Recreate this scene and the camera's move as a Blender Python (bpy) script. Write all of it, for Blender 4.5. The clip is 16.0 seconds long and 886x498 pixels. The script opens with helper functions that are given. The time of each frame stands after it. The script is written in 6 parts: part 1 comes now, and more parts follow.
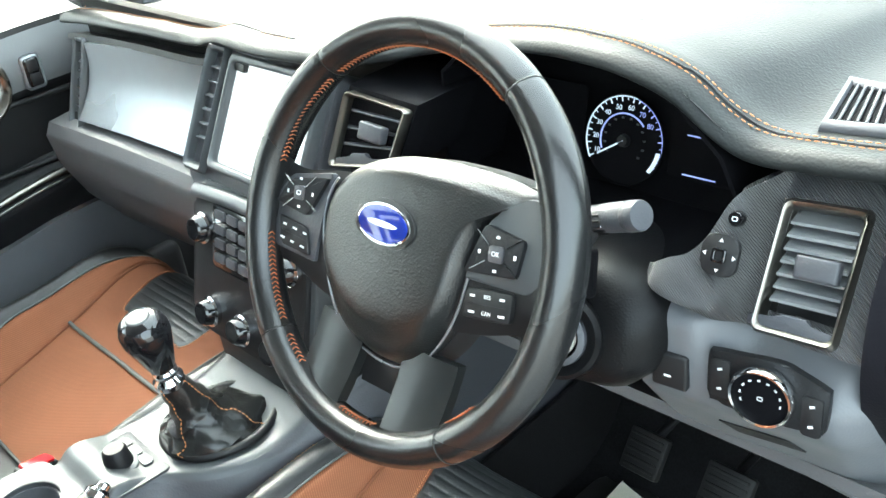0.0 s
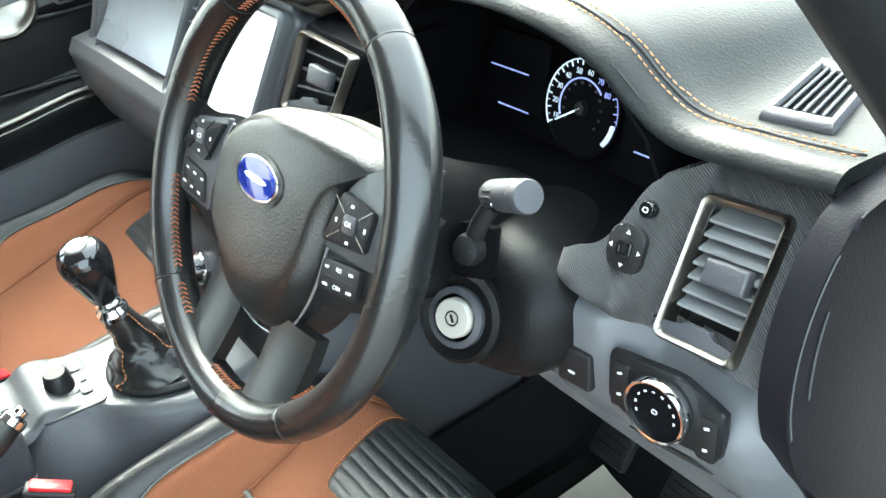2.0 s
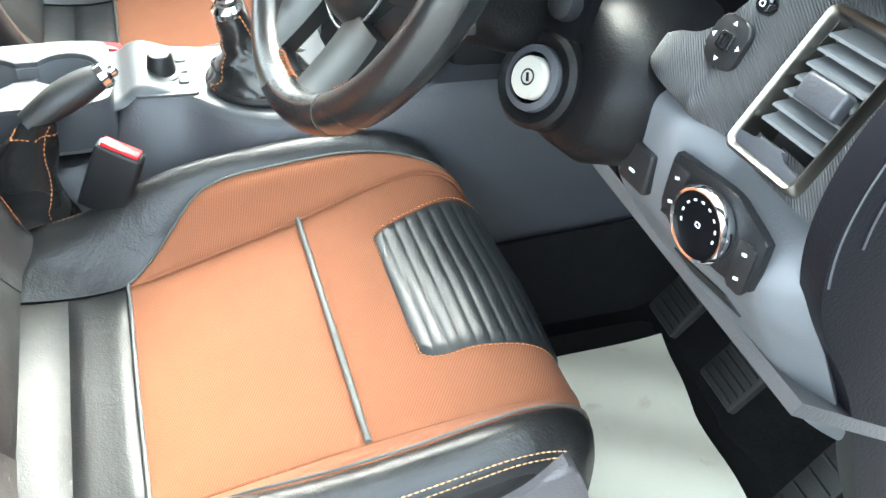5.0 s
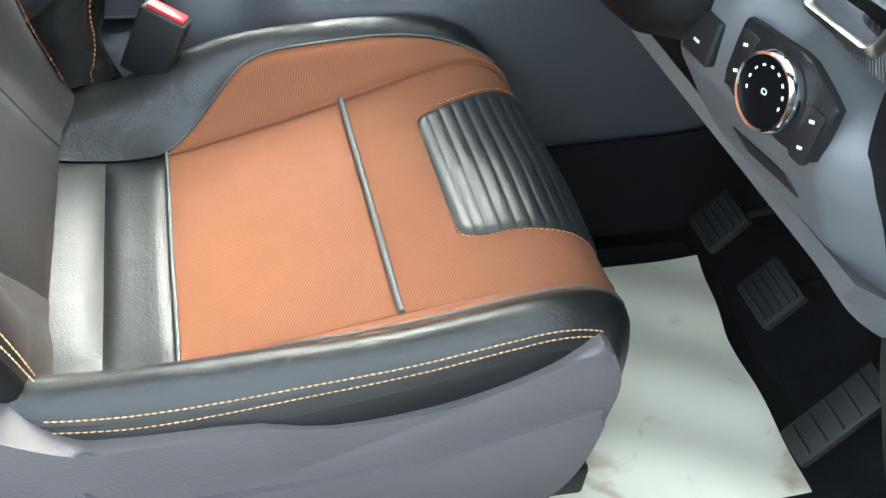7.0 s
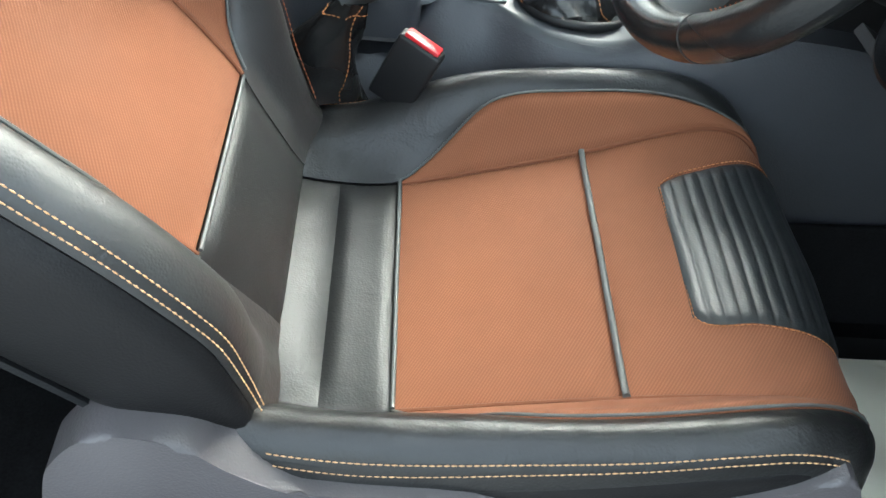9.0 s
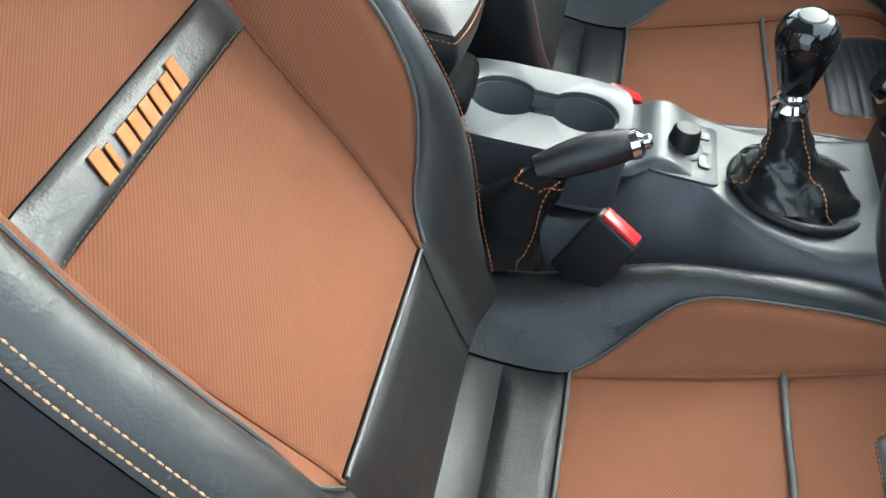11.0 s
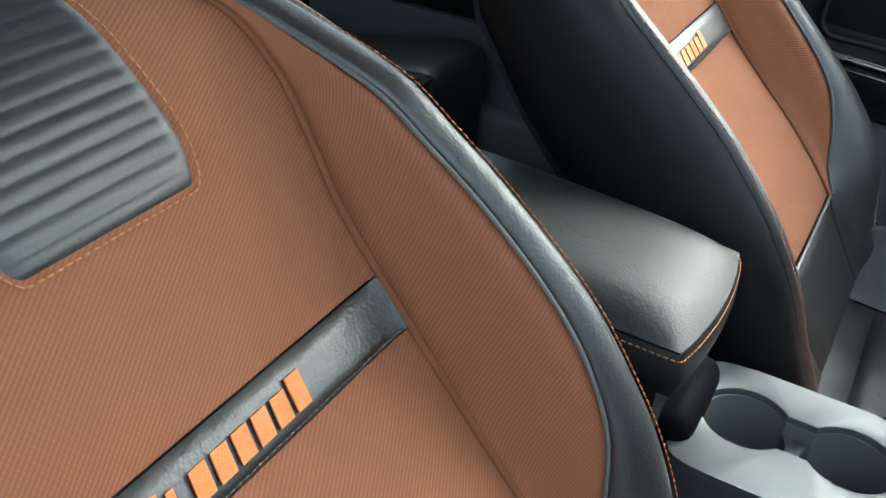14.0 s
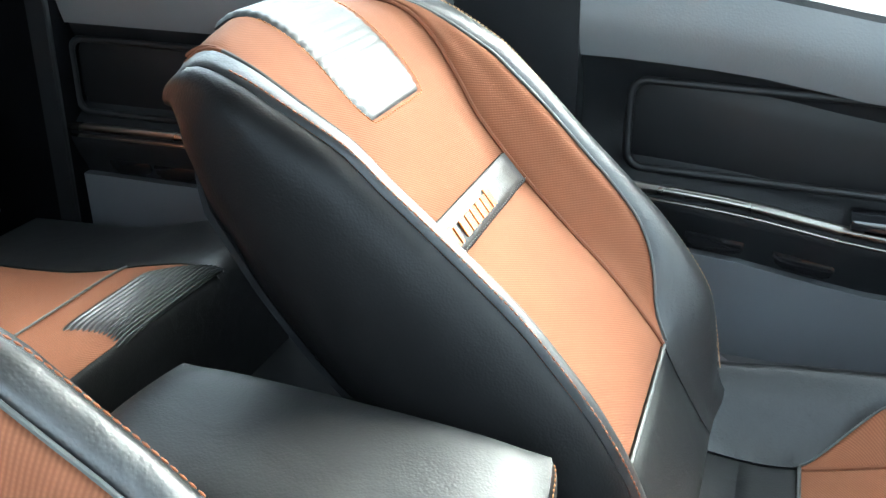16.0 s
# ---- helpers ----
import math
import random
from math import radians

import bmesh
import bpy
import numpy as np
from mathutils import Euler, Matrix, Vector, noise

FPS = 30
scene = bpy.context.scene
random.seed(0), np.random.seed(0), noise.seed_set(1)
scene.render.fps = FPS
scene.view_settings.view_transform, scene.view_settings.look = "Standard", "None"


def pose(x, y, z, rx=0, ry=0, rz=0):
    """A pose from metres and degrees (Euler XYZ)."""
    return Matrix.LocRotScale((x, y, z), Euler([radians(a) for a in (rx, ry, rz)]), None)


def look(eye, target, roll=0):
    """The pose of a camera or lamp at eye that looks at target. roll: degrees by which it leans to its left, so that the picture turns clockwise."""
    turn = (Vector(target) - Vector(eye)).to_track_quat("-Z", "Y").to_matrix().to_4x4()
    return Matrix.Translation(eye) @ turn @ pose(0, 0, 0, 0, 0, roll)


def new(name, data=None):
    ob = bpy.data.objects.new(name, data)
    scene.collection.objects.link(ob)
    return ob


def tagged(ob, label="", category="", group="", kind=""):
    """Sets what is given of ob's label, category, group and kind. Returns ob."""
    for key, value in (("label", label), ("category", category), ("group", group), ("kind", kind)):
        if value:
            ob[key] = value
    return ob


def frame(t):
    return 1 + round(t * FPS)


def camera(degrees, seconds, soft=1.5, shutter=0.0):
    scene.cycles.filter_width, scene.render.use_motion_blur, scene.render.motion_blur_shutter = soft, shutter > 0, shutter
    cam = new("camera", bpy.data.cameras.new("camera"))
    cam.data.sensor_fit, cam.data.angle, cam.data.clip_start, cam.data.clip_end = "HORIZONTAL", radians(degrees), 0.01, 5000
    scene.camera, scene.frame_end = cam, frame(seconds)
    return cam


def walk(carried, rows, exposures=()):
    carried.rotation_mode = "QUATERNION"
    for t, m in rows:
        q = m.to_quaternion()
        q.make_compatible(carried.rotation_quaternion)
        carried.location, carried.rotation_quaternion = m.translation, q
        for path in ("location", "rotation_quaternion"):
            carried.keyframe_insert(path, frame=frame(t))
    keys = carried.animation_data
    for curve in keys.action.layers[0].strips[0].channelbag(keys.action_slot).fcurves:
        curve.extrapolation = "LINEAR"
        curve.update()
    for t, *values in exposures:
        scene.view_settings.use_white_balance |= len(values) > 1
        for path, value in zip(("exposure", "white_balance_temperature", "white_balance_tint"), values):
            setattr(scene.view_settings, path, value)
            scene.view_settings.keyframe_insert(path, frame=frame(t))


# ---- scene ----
cam = camera(49.6, 16.0)
PATH = [
    (0, (0.925, -0.371, 1.202), (-0.416, 0.743, 0.222), -8.5),
    (0.5, (0.941, -0.325, 1.199), (-0.406, 0.764, 0.198), -8.4),
    (1, (0.957, -0.274, 1.191), (-0.408, 0.764, 0.163), -8.0),
    (1.5, (0.97, -0.226, 1.181), (-0.433, 0.746, 0.138), -7.7),
    (2, (0.988, -0.191, 1.168), (-0.462, 0.691, 0.11), -7.1),
    (2.5, (1.003, -0.173, 1.157), (-0.461, 0.661, 0.079), -4.4),
    (3, (1.006, -0.161, 1.14), (-0.486, 0.633, 0.07), -3.0),
    (3.5, (1.011, -0.152, 1.126), (-0.495, 0.587, 0.037), -1.8),
    (4, (1.024, -0.144, 1.105), (-0.483, 0.517, -0.032), 0.1),
    (4.5, (1.034, -0.14, 1.086), (-0.445, 0.444, -0.127), 2.5),
    (7, (1.07, -0.161, 1.002), (-0.328, 0.319, -0.345), 7.7),
    (7.5, (1.075, -0.175, 0.995), (-0.319, 0.255, -0.373), 7.1),
    (8, (1.067, -0.195, 0.99), (-0.335, 0.15, -0.393), 6.5),
    (8.5, (1.047, -0.214, 0.997), (-0.375, 0.039, -0.386), 7.3),
    (9, (1.004, -0.219, 1.016), (-0.439, -0.068, -0.361), 7.8),
    (9.5, (0.957, -0.228, 1.02), (-0.491, -0.144, -0.358), 9.0),
    (10, (0.912, -0.242, 1.035), (-0.557, -0.264, -0.323), 8.8),
    (12.5, (0.764, -0.313, 1.04), (-0.738, -0.631, -0.242), 11.5),
    (13, (0.739, -0.286, 1.032), (-0.717, -0.848, -0.218), 7.8),
    (13.5, (0.706, -0.268, 1.031), (-0.745, -0.996, -0.137), 4.8),
    (14, (0.638, -0.279, 1.03), (-0.863, -1.031, -0.057), 5.3),
    (14.5, (0.58, -0.273, 1.036), (-0.974, -1.031, 0.03), 4.4),
    (15, (0.53, -0.257, 1.039), (-1.06, -1.0, 0.079), 3.4),
    (15.5, (0.475, -0.251, 1.019), (-1.186, -0.936, 0.14), 1.7),
    (16, (0.443, -0.256, 1.006), (-1.28, -0.862, 0.189), 0.3),
]
walk(cam, [(t, look(eye, target, roll)) for t, eye, target, roll in PATH],
     exposures=[(0.0, 3.5, 6200, -3), (3.0, 3.65, 6200, -2), (4.5, 4.0, 6150, 0), (8.0, 2.95, 6100, 0), (9.5, 2.65, 6000, 0), (12.5, 2.2, 5750, -1), (14.0, 2.1, 5750, -1), (14.5, 2.25, 5750, -2), (15.0, 2.65, 5750, -3), (16.0, 3.2, 5750, -3)])

# ---------------------------------------------------------------- light
world = bpy.data.worlds.new("sky")
world.use_nodes = True
scene.world = world
wn = world.node_tree.nodes
sky = wn.new("ShaderNodeTexSky")
sky.sky_type = "NISHITA"
sky.sun_disc = False
sky.sun_elevation, sky.sun_rotation = radians(38), radians(-66)
sky.air_density, sky.dust_density, sky.ozone_density = 1.0, 6.0, 1.0
# a thin bright cloud deck over most of the sky
deck = wn.new("ShaderNodeMix")
deck.data_type = "RGBA"
deck.inputs["Factor"].default_value = 0.55
deck.inputs["B"].default_value = (4.8, 5.0, 5.1, 1)
world.node_tree.links.new(sky.outputs[0], deck.inputs["A"])
world.node_tree.links.new(deck.outputs["Result"], wn["Background"].inputs[0])
wn["Background"].inputs[1].default_value = 0.15
sun = new("sun", bpy.data.lights.new("sun", "SUN"))
sun.data.energy, sun.data.angle, sun.data.color = 0.55, radians(35), (1.0, 0.98, 0.95)
sun.matrix_basis = look((-3.7, 1.65, 3.7), (0, 0, 0.5))

# ---------------------------------------------------------------- materials
def mat(name, color, rough=0.5, metal=0.0, vary=0.15, scale=60.0, bump=0.0, bscale=900.0, coat=0.0, spec=0.5, kind="noise", crease=0.0):
    m = bpy.data.materials.new(name)
    m.use_nodes = True
    nt = m.node_tree
    b = nt.nodes["Principled BSDF"]
    b.inputs["Metallic"].default_value = metal
    b.inputs["Coat Weight"].default_value = coat
    b.inputs["Specular IOR Level"].default_value = spec
    co = nt.nodes.new("ShaderNodeTexCoord")
    n1 = nt.nodes.new("ShaderNodeTexNoise")
    n1.inputs["Scale"].default_value, n1.inputs["Detail"].default_value = scale, 6
    nt.links.new(co.outputs["Object"], n1.inputs["Vector"])
    n2 = nt.nodes.new("ShaderNodeTexNoise")
    n2.inputs["Scale"].default_value, n2.inputs["Detail"].default_value = scale / 9, 3
    nt.links.new(co.outputs["Object"], n2.inputs["Vector"])
    add = nt.nodes.new("ShaderNodeMath")
    add.operation = "ADD"
    nt.links.new(n1.outputs["Fac"], add.inputs[0])
    nt.links.new(n2.outputs["Fac"], add.inputs[1])
    ramp = nt.nodes.new("ShaderNodeMapRange")
    ramp.inputs["From Min"].default_value, ramp.inputs["From Max"].default_value = 0.6, 1.4
    ramp.inputs["To Min"].default_value, ramp.inputs["To Max"].default_value = 1 - vary, 1 + vary
    nt.links.new(add.outputs[0], ramp.inputs["Value"])
    mul = nt.nodes.new("ShaderNodeVectorMath")
    mul.operation = "SCALE"
    mul.inputs[0].default_value = color
    nt.links.new(ramp.outputs[0], mul.inputs["Scale"])
    nt.links.new(mul.outputs[0], b.inputs["Base Color"])
    rr = nt.nodes.new("ShaderNodeMapRange")
    rr.inputs["From Min"].default_value, rr.inputs["From Max"].default_value = 0.3, 0.7
    rr.inputs["To Min"].default_value, rr.inputs["To Max"].default_value = max(0.02, rough * 0.85), min(1.0, rough * 1.15)
    nt.links.new(n2.outputs["Fac"], rr.inputs["Value"])
    nt.links.new(rr.outputs[0], b.inputs["Roughness"])
    if bump:
        if kind == "grain":
            g = nt.nodes.new("ShaderNodeTexVoronoi")
            g.feature = "SMOOTH_F1"
            g.inputs["Scale"].default_value = bscale
            out = g.outputs["Distance"]
        elif kind == "weave":
            g = nt.nodes.new("ShaderNodeTexWave")
            g.bands_direction = "DIAGONAL"
            g.inputs["Scale"].default_value, g.inputs["Distortion"].default_value = bscale, 0.6
            g.inputs["Detail"].default_value = 1.0
            out = g.outputs["Fac"]
        else:
            g = nt.nodes.new("ShaderNodeTexNoise")
            g.inputs["Scale"].default_value, g.inputs["Detail"].default_value = bscale, 4
            out = g.outputs["Fac"]
        nt.links.new(co.outputs["Object"], g.inputs["Vector"])
        bp = nt.nodes.new("ShaderNodeBump")
        bp.inputs["Strength"].default_value, bp.inputs["Distance"].default_value = bump, 0.001
        nt.links.new(out, bp.inputs["Height"])
        nt.links.new(bp.outputs[0], b.inputs["Normal"])
        if crease:
            c1 = nt.nodes.new("ShaderNodeTexNoise")
            c1.inputs["Scale"].default_value, c1.inputs["Detail"].default_value, c1.inputs["Distortion"].default_value = 22, 5, 1.2
            nt.links.new(co.outputs["Object"], c1.inputs["Vector"])
            b2_ = nt.nodes.new("ShaderNodeBump")
            b2_.inputs["Strength"].default_value, b2_.inputs["Distance"].default_value = crease, 0.006
            nt.links.new(c1.outputs["Fac"], b2_.inputs["Height"])
            nt.links.new(b2_.outputs[0], bp.inputs["Normal"])
    return m


def glow(name, color, power):
    m = bpy.data.materials.new(name)
    m.use_nodes = True
    b = m.node_tree.nodes["Principled BSDF"]
    b.inputs["Base Color"].default_value = (*color, 1)
    b.inputs["Emission Color"].default_value = (*color, 1)
    b.inputs["Emission Strength"].default_value = power
    return m


def glass(name, tint, ior=1.1, rough=0.0):
    m = bpy.data.materials.new(name)
    m.use_nodes = True
    b = m.node_tree.nodes["Principled BSDF"]
    b.inputs["Base Color"].default_value = (*tint, 1)
    b.inputs["Transmission Weight"].default_value = 1.0
    b.inputs["Roughness"].default_value, b.inputs["IOR"].default_value = rough, ior
    return m


def fabric(name, light, dark, pitch):
    """A two-tone diagonal twill: fine light and dark threads with relief."""
    m = mat(name, light, 0.8, vary=0.1, scale=40, spec=0.12)
    nt = m.node_tree
    b = nt.nodes["Principled BSDF"]
    co = nt.nodes["Texture Coordinate"]
    w = nt.nodes.new("ShaderNodeTexWave")
    w.bands_direction = "X"
    w.inputs["Scale"].default_value, w.inputs["Distortion"].default_value = pitch, 0.3
    w.inputs["Detail"].default_value, w.inputs["Detail Scale"].default_value = 2.0, 3.0
    uv = nt.nodes.new("ShaderNodeMapping")
    uv.inputs["Rotation"].default_value = (0, 0, radians(122))
    nt.links.new(co.outputs["UV"], uv.inputs["Vector"])
    nt.links.new(uv.outputs[0], w.inputs["Vector"])
    mix = nt.nodes.new("ShaderNodeMix")
    mix.data_type = "RGBA"
    sc = [n for n in nt.nodes if n.type == "VECT_MATH"][0]
    # cross threads break the ribs into small knots
    w2 = nt.nodes.new("ShaderNodeTexWave")
    w2.bands_direction = "Y"
    w2.inputs["Scale"].default_value, w2.inputs["Distortion"].default_value = pitch * 0.85, 0.4
    nt.links.new(uv.outputs[0], w2.inputs["Vector"])
    knot = nt.nodes.new("ShaderNodeMapRange")
    knot.inputs["To Min"].default_value = 0.70
    nt.links.new(w2.outputs["Fac"], knot.inputs["Value"])
    both = nt.nodes.new("ShaderNodeMath")
    both.operation = "MULTIPLY"
    nt.links.new(w.outputs["Fac"], both.inputs[0])
    nt.links.new(knot.outputs[0], both.inputs[1])
    nt.links.new(both.outputs[0], mix.inputs["Factor"])
    mix.inputs["A"].default_value = (*dark, 1)
    nt.links.new(sc.outputs[0], mix.inputs["B"])
    nt.links.new(mix.outputs["Result"], b.inputs["Base Color"])
    bp = nt.nodes.new("ShaderNodeBump")
    bp.inputs["Strength"].default_value, bp.inputs["Distance"].default_value = 0.22, 0.001
    nt.links.new(both.outputs[0], bp.inputs["Height"])
    nt.links.new(bp.outputs[0], b.inputs["Normal"])
    b.inputs["Sheen Weight"].default_value = 0.04
    return m


LEATHER = mat("black_leather", (0.011, 0.0115, 0.0120), 0.48, vary=0.2, scale=25, bump=0.2, bscale=560, kind="grain", crease=0.14, spec=0.52)
FLANK = mat("flank_leather", (0.008, 0.0075, 0.008), 0.45, vary=0.2, scale=25, bump=0.2, bscale=560, kind="grain", crease=0.06, spec=0.30)
EDGE = mat("soft_black_leather", (0.013, 0.0128, 0.0132), 0.46, vary=0.2, scale=25, bump=0.25, bscale=480, kind="grain", crease=0.20, spec=1.0)
BOLSTER = mat("creased_black_leather", (0.010, 0.0098, 0.0100), 0.40, vary=0.25, scale=25, bump=0.3, bscale=420, kind="grain", crease=0.30, spec=0.58)
RIM_LEATHER = mat("rim_leather", (0.006, 0.0063, 0.0068), 0.27, vary=0.2, scale=30, bump=0.15, bscale=500, kind="grain", spec=0.75)
GRAIN = mat("grained_black_plastic", (0.009, 0.0098, 0.010), 0.33, vary=0.15, scale=20, bump=0.26, bscale=640, kind="grain", spec=0.8)
PAD = mat("soft_dash_pad", (0.010, 0.0115, 0.012), 0.46, vary=0.12, scale=14, bump=0.35, bscale=380, kind="grain", spec=0.21)
DARK = mat("matt_black_plastic", (0.010, 0.010, 0.011), 0.5, vary=0.2, scale=30, bump=0.1, bscale=600, spec=0.35)
CHARCOAL = mat("charcoal_plastic", (0.012, 0.0125, 0.014), 0.5, vary=0.12, scale=20, bump=0.25, bscale=520, kind="grain", spec=0.25)
GREY = mat("grey_plastic", (0.115, 0.120, 0.130), 0.45, vary=0.08, scale=12, bump=0.15, bscale=500, kind="grain")
DGREY = mat("dark_grey_plastic", (0.052, 0.054, 0.062), 0.45, vary=0.1, scale=16, bump=0.25, bscale=420, kind="grain")
LOWER_SPOKE = mat("satin_dark_spoke", (0.012, 0.013, 0.013), 0.36, metal=0.0, vary=0.08, scale=20)
MGREY = mat("mid_grey_plastic", (0.088, 0.087, 0.090), 0.42, vary=0.1, scale=16, bump=0.3, bscale=420, kind="grain")
SHIELD = mat("shield_plastic", (0.092, 0.084, 0.088), 0.38, vary=0.1, scale=16, bump=0.3, bscale=520, kind="grain")
DOOR_GREY = mat("pale_grey_plastic", (0.15, 0.155, 0.16), 0.45, vary=0.06, scale=10, bump=0.2, bscale=400, kind="grain")
COLUMN = mat("column_plastic", (0.0055, 0.0056, 0.0062), 0.42, vary=0.12, scale=20, bump=0.25, bscale=520, kind="grain", spec=0.16)
DARK_PANE = mat("opaque_dark_pane", (0.006, 0.007, 0.007), 0.06, vary=0.05, spec=0.4)
SEAL = mat("dull_black_trim", (0.0045, 0.0045, 0.0055), 0.6, vary=0.2, scale=30, bump=0.2, bscale=500, spec=0.03)
ENDCAP = mat("end_cover_plastic", (0.009, 0.009, 0.012), 0.5, vary=0.15, scale=20, bump=0.2, bscale=520, kind="grain", spec=0.14)
NICKEL = mat("pale_lock_metal", (0.60, 0.58, 0.52), 0.36, metal=0.35, vary=0.05, scale=60)
THREAD = mat("dull_orange_thread", (0.34, 0.10, 0.035), 0.7, vary=0.25, scale=400)
SILVER = mat("silver_paint", (0.30, 0.315, 0.33), 0.30, metal=0.6, vary=0.05, scale=40)
TRIM = mat("console_silver", (0.066, 0.071, 0.076), 0.44, metal=0.2, vary=0.06, scale=30)
CHROME = mat("chrome", (0.75, 0.76, 0.78), 0.08, metal=1.0, vary=0.03)
SMOKED = mat("smoked_chrome", (0.24, 0.225, 0.20), 0.28, metal=1.0, vary=0.1, scale=50)
GLOSS = mat("gloss_black", (0.008, 0.008, 0.009), 0.07, vary=0.1, coat=0.6)
CARBON = mat("woven_effect_plastic", (0.024, 0.0243, 0.0255), 0.36, vary=0.15, scale=40, bump=0.7, bscale=190, kind="weave", spec=0.9)
RIBPAD = mat("satin_grey_black_leather", (0.022, 0.0245, 0.026), 0.42, vary=0.2, scale=30, bump=0.15, bscale=480, kind="grain", spec=0.75)
CARPET = mat("black_carpet", (0.012, 0.012, 0.013), 0.95, vary=0.5, scale=300, bump=0.8, bscale=900, spec=0.1)
PAPER = mat("paper_mat", (0.80, 0.76, 0.62), 0.75, vary=0.06, scale=9, bump=0.5, bscale=26, spec=0.2)
pn_ = PAPER.node_tree
stain = pn_.nodes.new("ShaderNodeTexNoise")
stain.inputs["Scale"].default_value, stain.inputs["Detail"].default_value, stain.inputs["Distortion"].default_value = 14, 8, 0.8
pn_.links.new(pn_.nodes["Texture Coordinate"].outputs["Object"], stain.inputs["Vector"])
stain_edge = pn_.nodes.new("ShaderNodeMapRange")
stain_edge.inputs["From Min"].default_value, stain_edge.inputs["From Max"].default_value, stain_edge.inputs["To Max"].default_value = 0.58, 0.74, 0.7
pn_.links.new(stain.outputs["Fac"], stain_edge.inputs["Value"])
stain_mix = pn_.nodes.new("ShaderNodeMix")
stain_mix.data_type = "RGBA"
stain_mix.inputs["B"].default_value = (0.42, 0.27, 0.15, 1)
pn_.links.new(stain_edge.outputs[0], stain_mix.inputs["Factor"])
pn_.links.new([n for n in pn_.nodes if n.type == "VECT_MATH"][0].outputs[0], stain_mix.inputs["A"])
pn_.links.new(stain_mix.outputs["Result"], pn_.nodes["Principled BSDF"].inputs["Base Color"])
RUBBER = mat("rubber", (0.012, 0.012, 0.012), 0.6, vary=0.3, scale=40, bump=0.3, bscale=300)
TAN = fabric("tan_twill", (0.285, 0.115, 0.060), (0.208, 0.080, 0.042), 120)
ORANGE = mat("orange_thread", (0.50, 0.19, 0.06), 0.6, vary=0.2, scale=400)
CREAM = mat("pale_orange_thread", (0.62, 0.36, 0.18), 0.6, vary=0.2, scale=400)
GAITER = mat("gaiter_leather", (0.012, 0.012, 0.012), 0.28, vary=0.2, scale=30, bump=0.3, bscale=300, kind="grain")
PIPING = mat("grey_piping", (0.10, 0.105, 0.10), 0.5, vary=0.2, scale=90)
RED = mat("red_plastic", (0.55, 0.012, 0.02), 0.3, vary=0.1)
BLUE = mat("blue_enamel", (0.010, 0.022, 0.20), 0.12, vary=0.05, coat=0.5)
WHITE = mat("white_print", (0.75, 0.76, 0.78), 0.5, vary=0.05)
SCREEN = mat("display_glass", (0.02, 0.02, 0.025), 0.04, vary=0.02, coat=1.0, spec=1.0)
SCREEN.node_tree.nodes["Principled BSDF"].inputs["Coat IOR"].default_value = 2.4
# display glass with emission added, so the whole screen comes out plain white
GLOW_SCREEN = mat("emissive_display_glass", (0.02, 0.02, 0.025), 0.04, vary=0.02, coat=1.0, spec=1.0)
GLOW_SCREEN.node_tree.nodes["Principled BSDF"].inputs["Emission Color"].default_value = (0.95, 0.97, 1.0, 1)
GLOW_SCREEN.node_tree.nodes["Principled BSDF"].inputs["Emission Strength"].default_value = 0.16
LCD = glow("dial_light", (0.75, 0.85, 1.0), 0.06)
LINEGLOW = glow("dial_line_light", (0.35, 0.40, 0.9), 0.08)
ROOFLINING = mat("roof_lining", (0.36, 0.36, 0.35), 0.9, vary=0.05, scale=80, bump=0.3, bscale=600)
PAINT = mat("body_paint", (0.45, 0.46, 0.47), 0.25, vary=0.04, coat=0.8)
ASPHALT = mat("pale_concrete", (0.24, 0.235, 0.225), 0.9, vary=0.4, scale=30, bump=0.7, bscale=150)
PANE = glass("window_pane", (0.95, 0.98, 0.96))
EMBROIDERY = mat("orange_embroidery", (0.62, 0.185, 0.03), 0.5, vary=0.15, scale=500, bump=0.5, bscale=900)

# ---------------------------------------------------------------- building tools
def thing(name, at, label="", category="", group="", kind=""):
    e = new(name)
    e.location = at
    e.empty_display_size = 0.05
    e["at"] = at
    return tagged(e, label, category, group, kind)


def part(name, me, material, parent=None, label="", **tags):
    ob = new(name, me)
    me.materials.append(material)
    if parent:
        ob.parent = parent
        if parent.type == "EMPTY":
            ob.matrix_parent_inverse = Matrix.Translation(parent.location).inverted()
    if label or tags:
        tagged(ob, label, **tags)
    return ob


def mesh(verts, faces, smooth=True):
    me = bpy.data.meshes.new("m")
    me.from_pydata([tuple(v) for v in verts], [], faces)
    me.validate()
    if smooth:
        me.shade_smooth()
    return me


def from_bm(bm, smooth=True, angle=40):
    me = bpy.data.meshes.new("m")
    bmesh.ops.recalc_face_normals(bm, faces=bm.faces)
    bm.to_mesh(me)
    bm.free()
    if smooth:
        me.shade_smooth()
        me.set_sharp_from_angle(angle=radians(angle))
    return me


def joined(meshes):
    bm = bmesh.new()
    for me in meshes:
        bm.from_mesh(me)
    me = bpy.data.meshes.new("m")
    bm.to_mesh(me)
    bm.free()
    return me


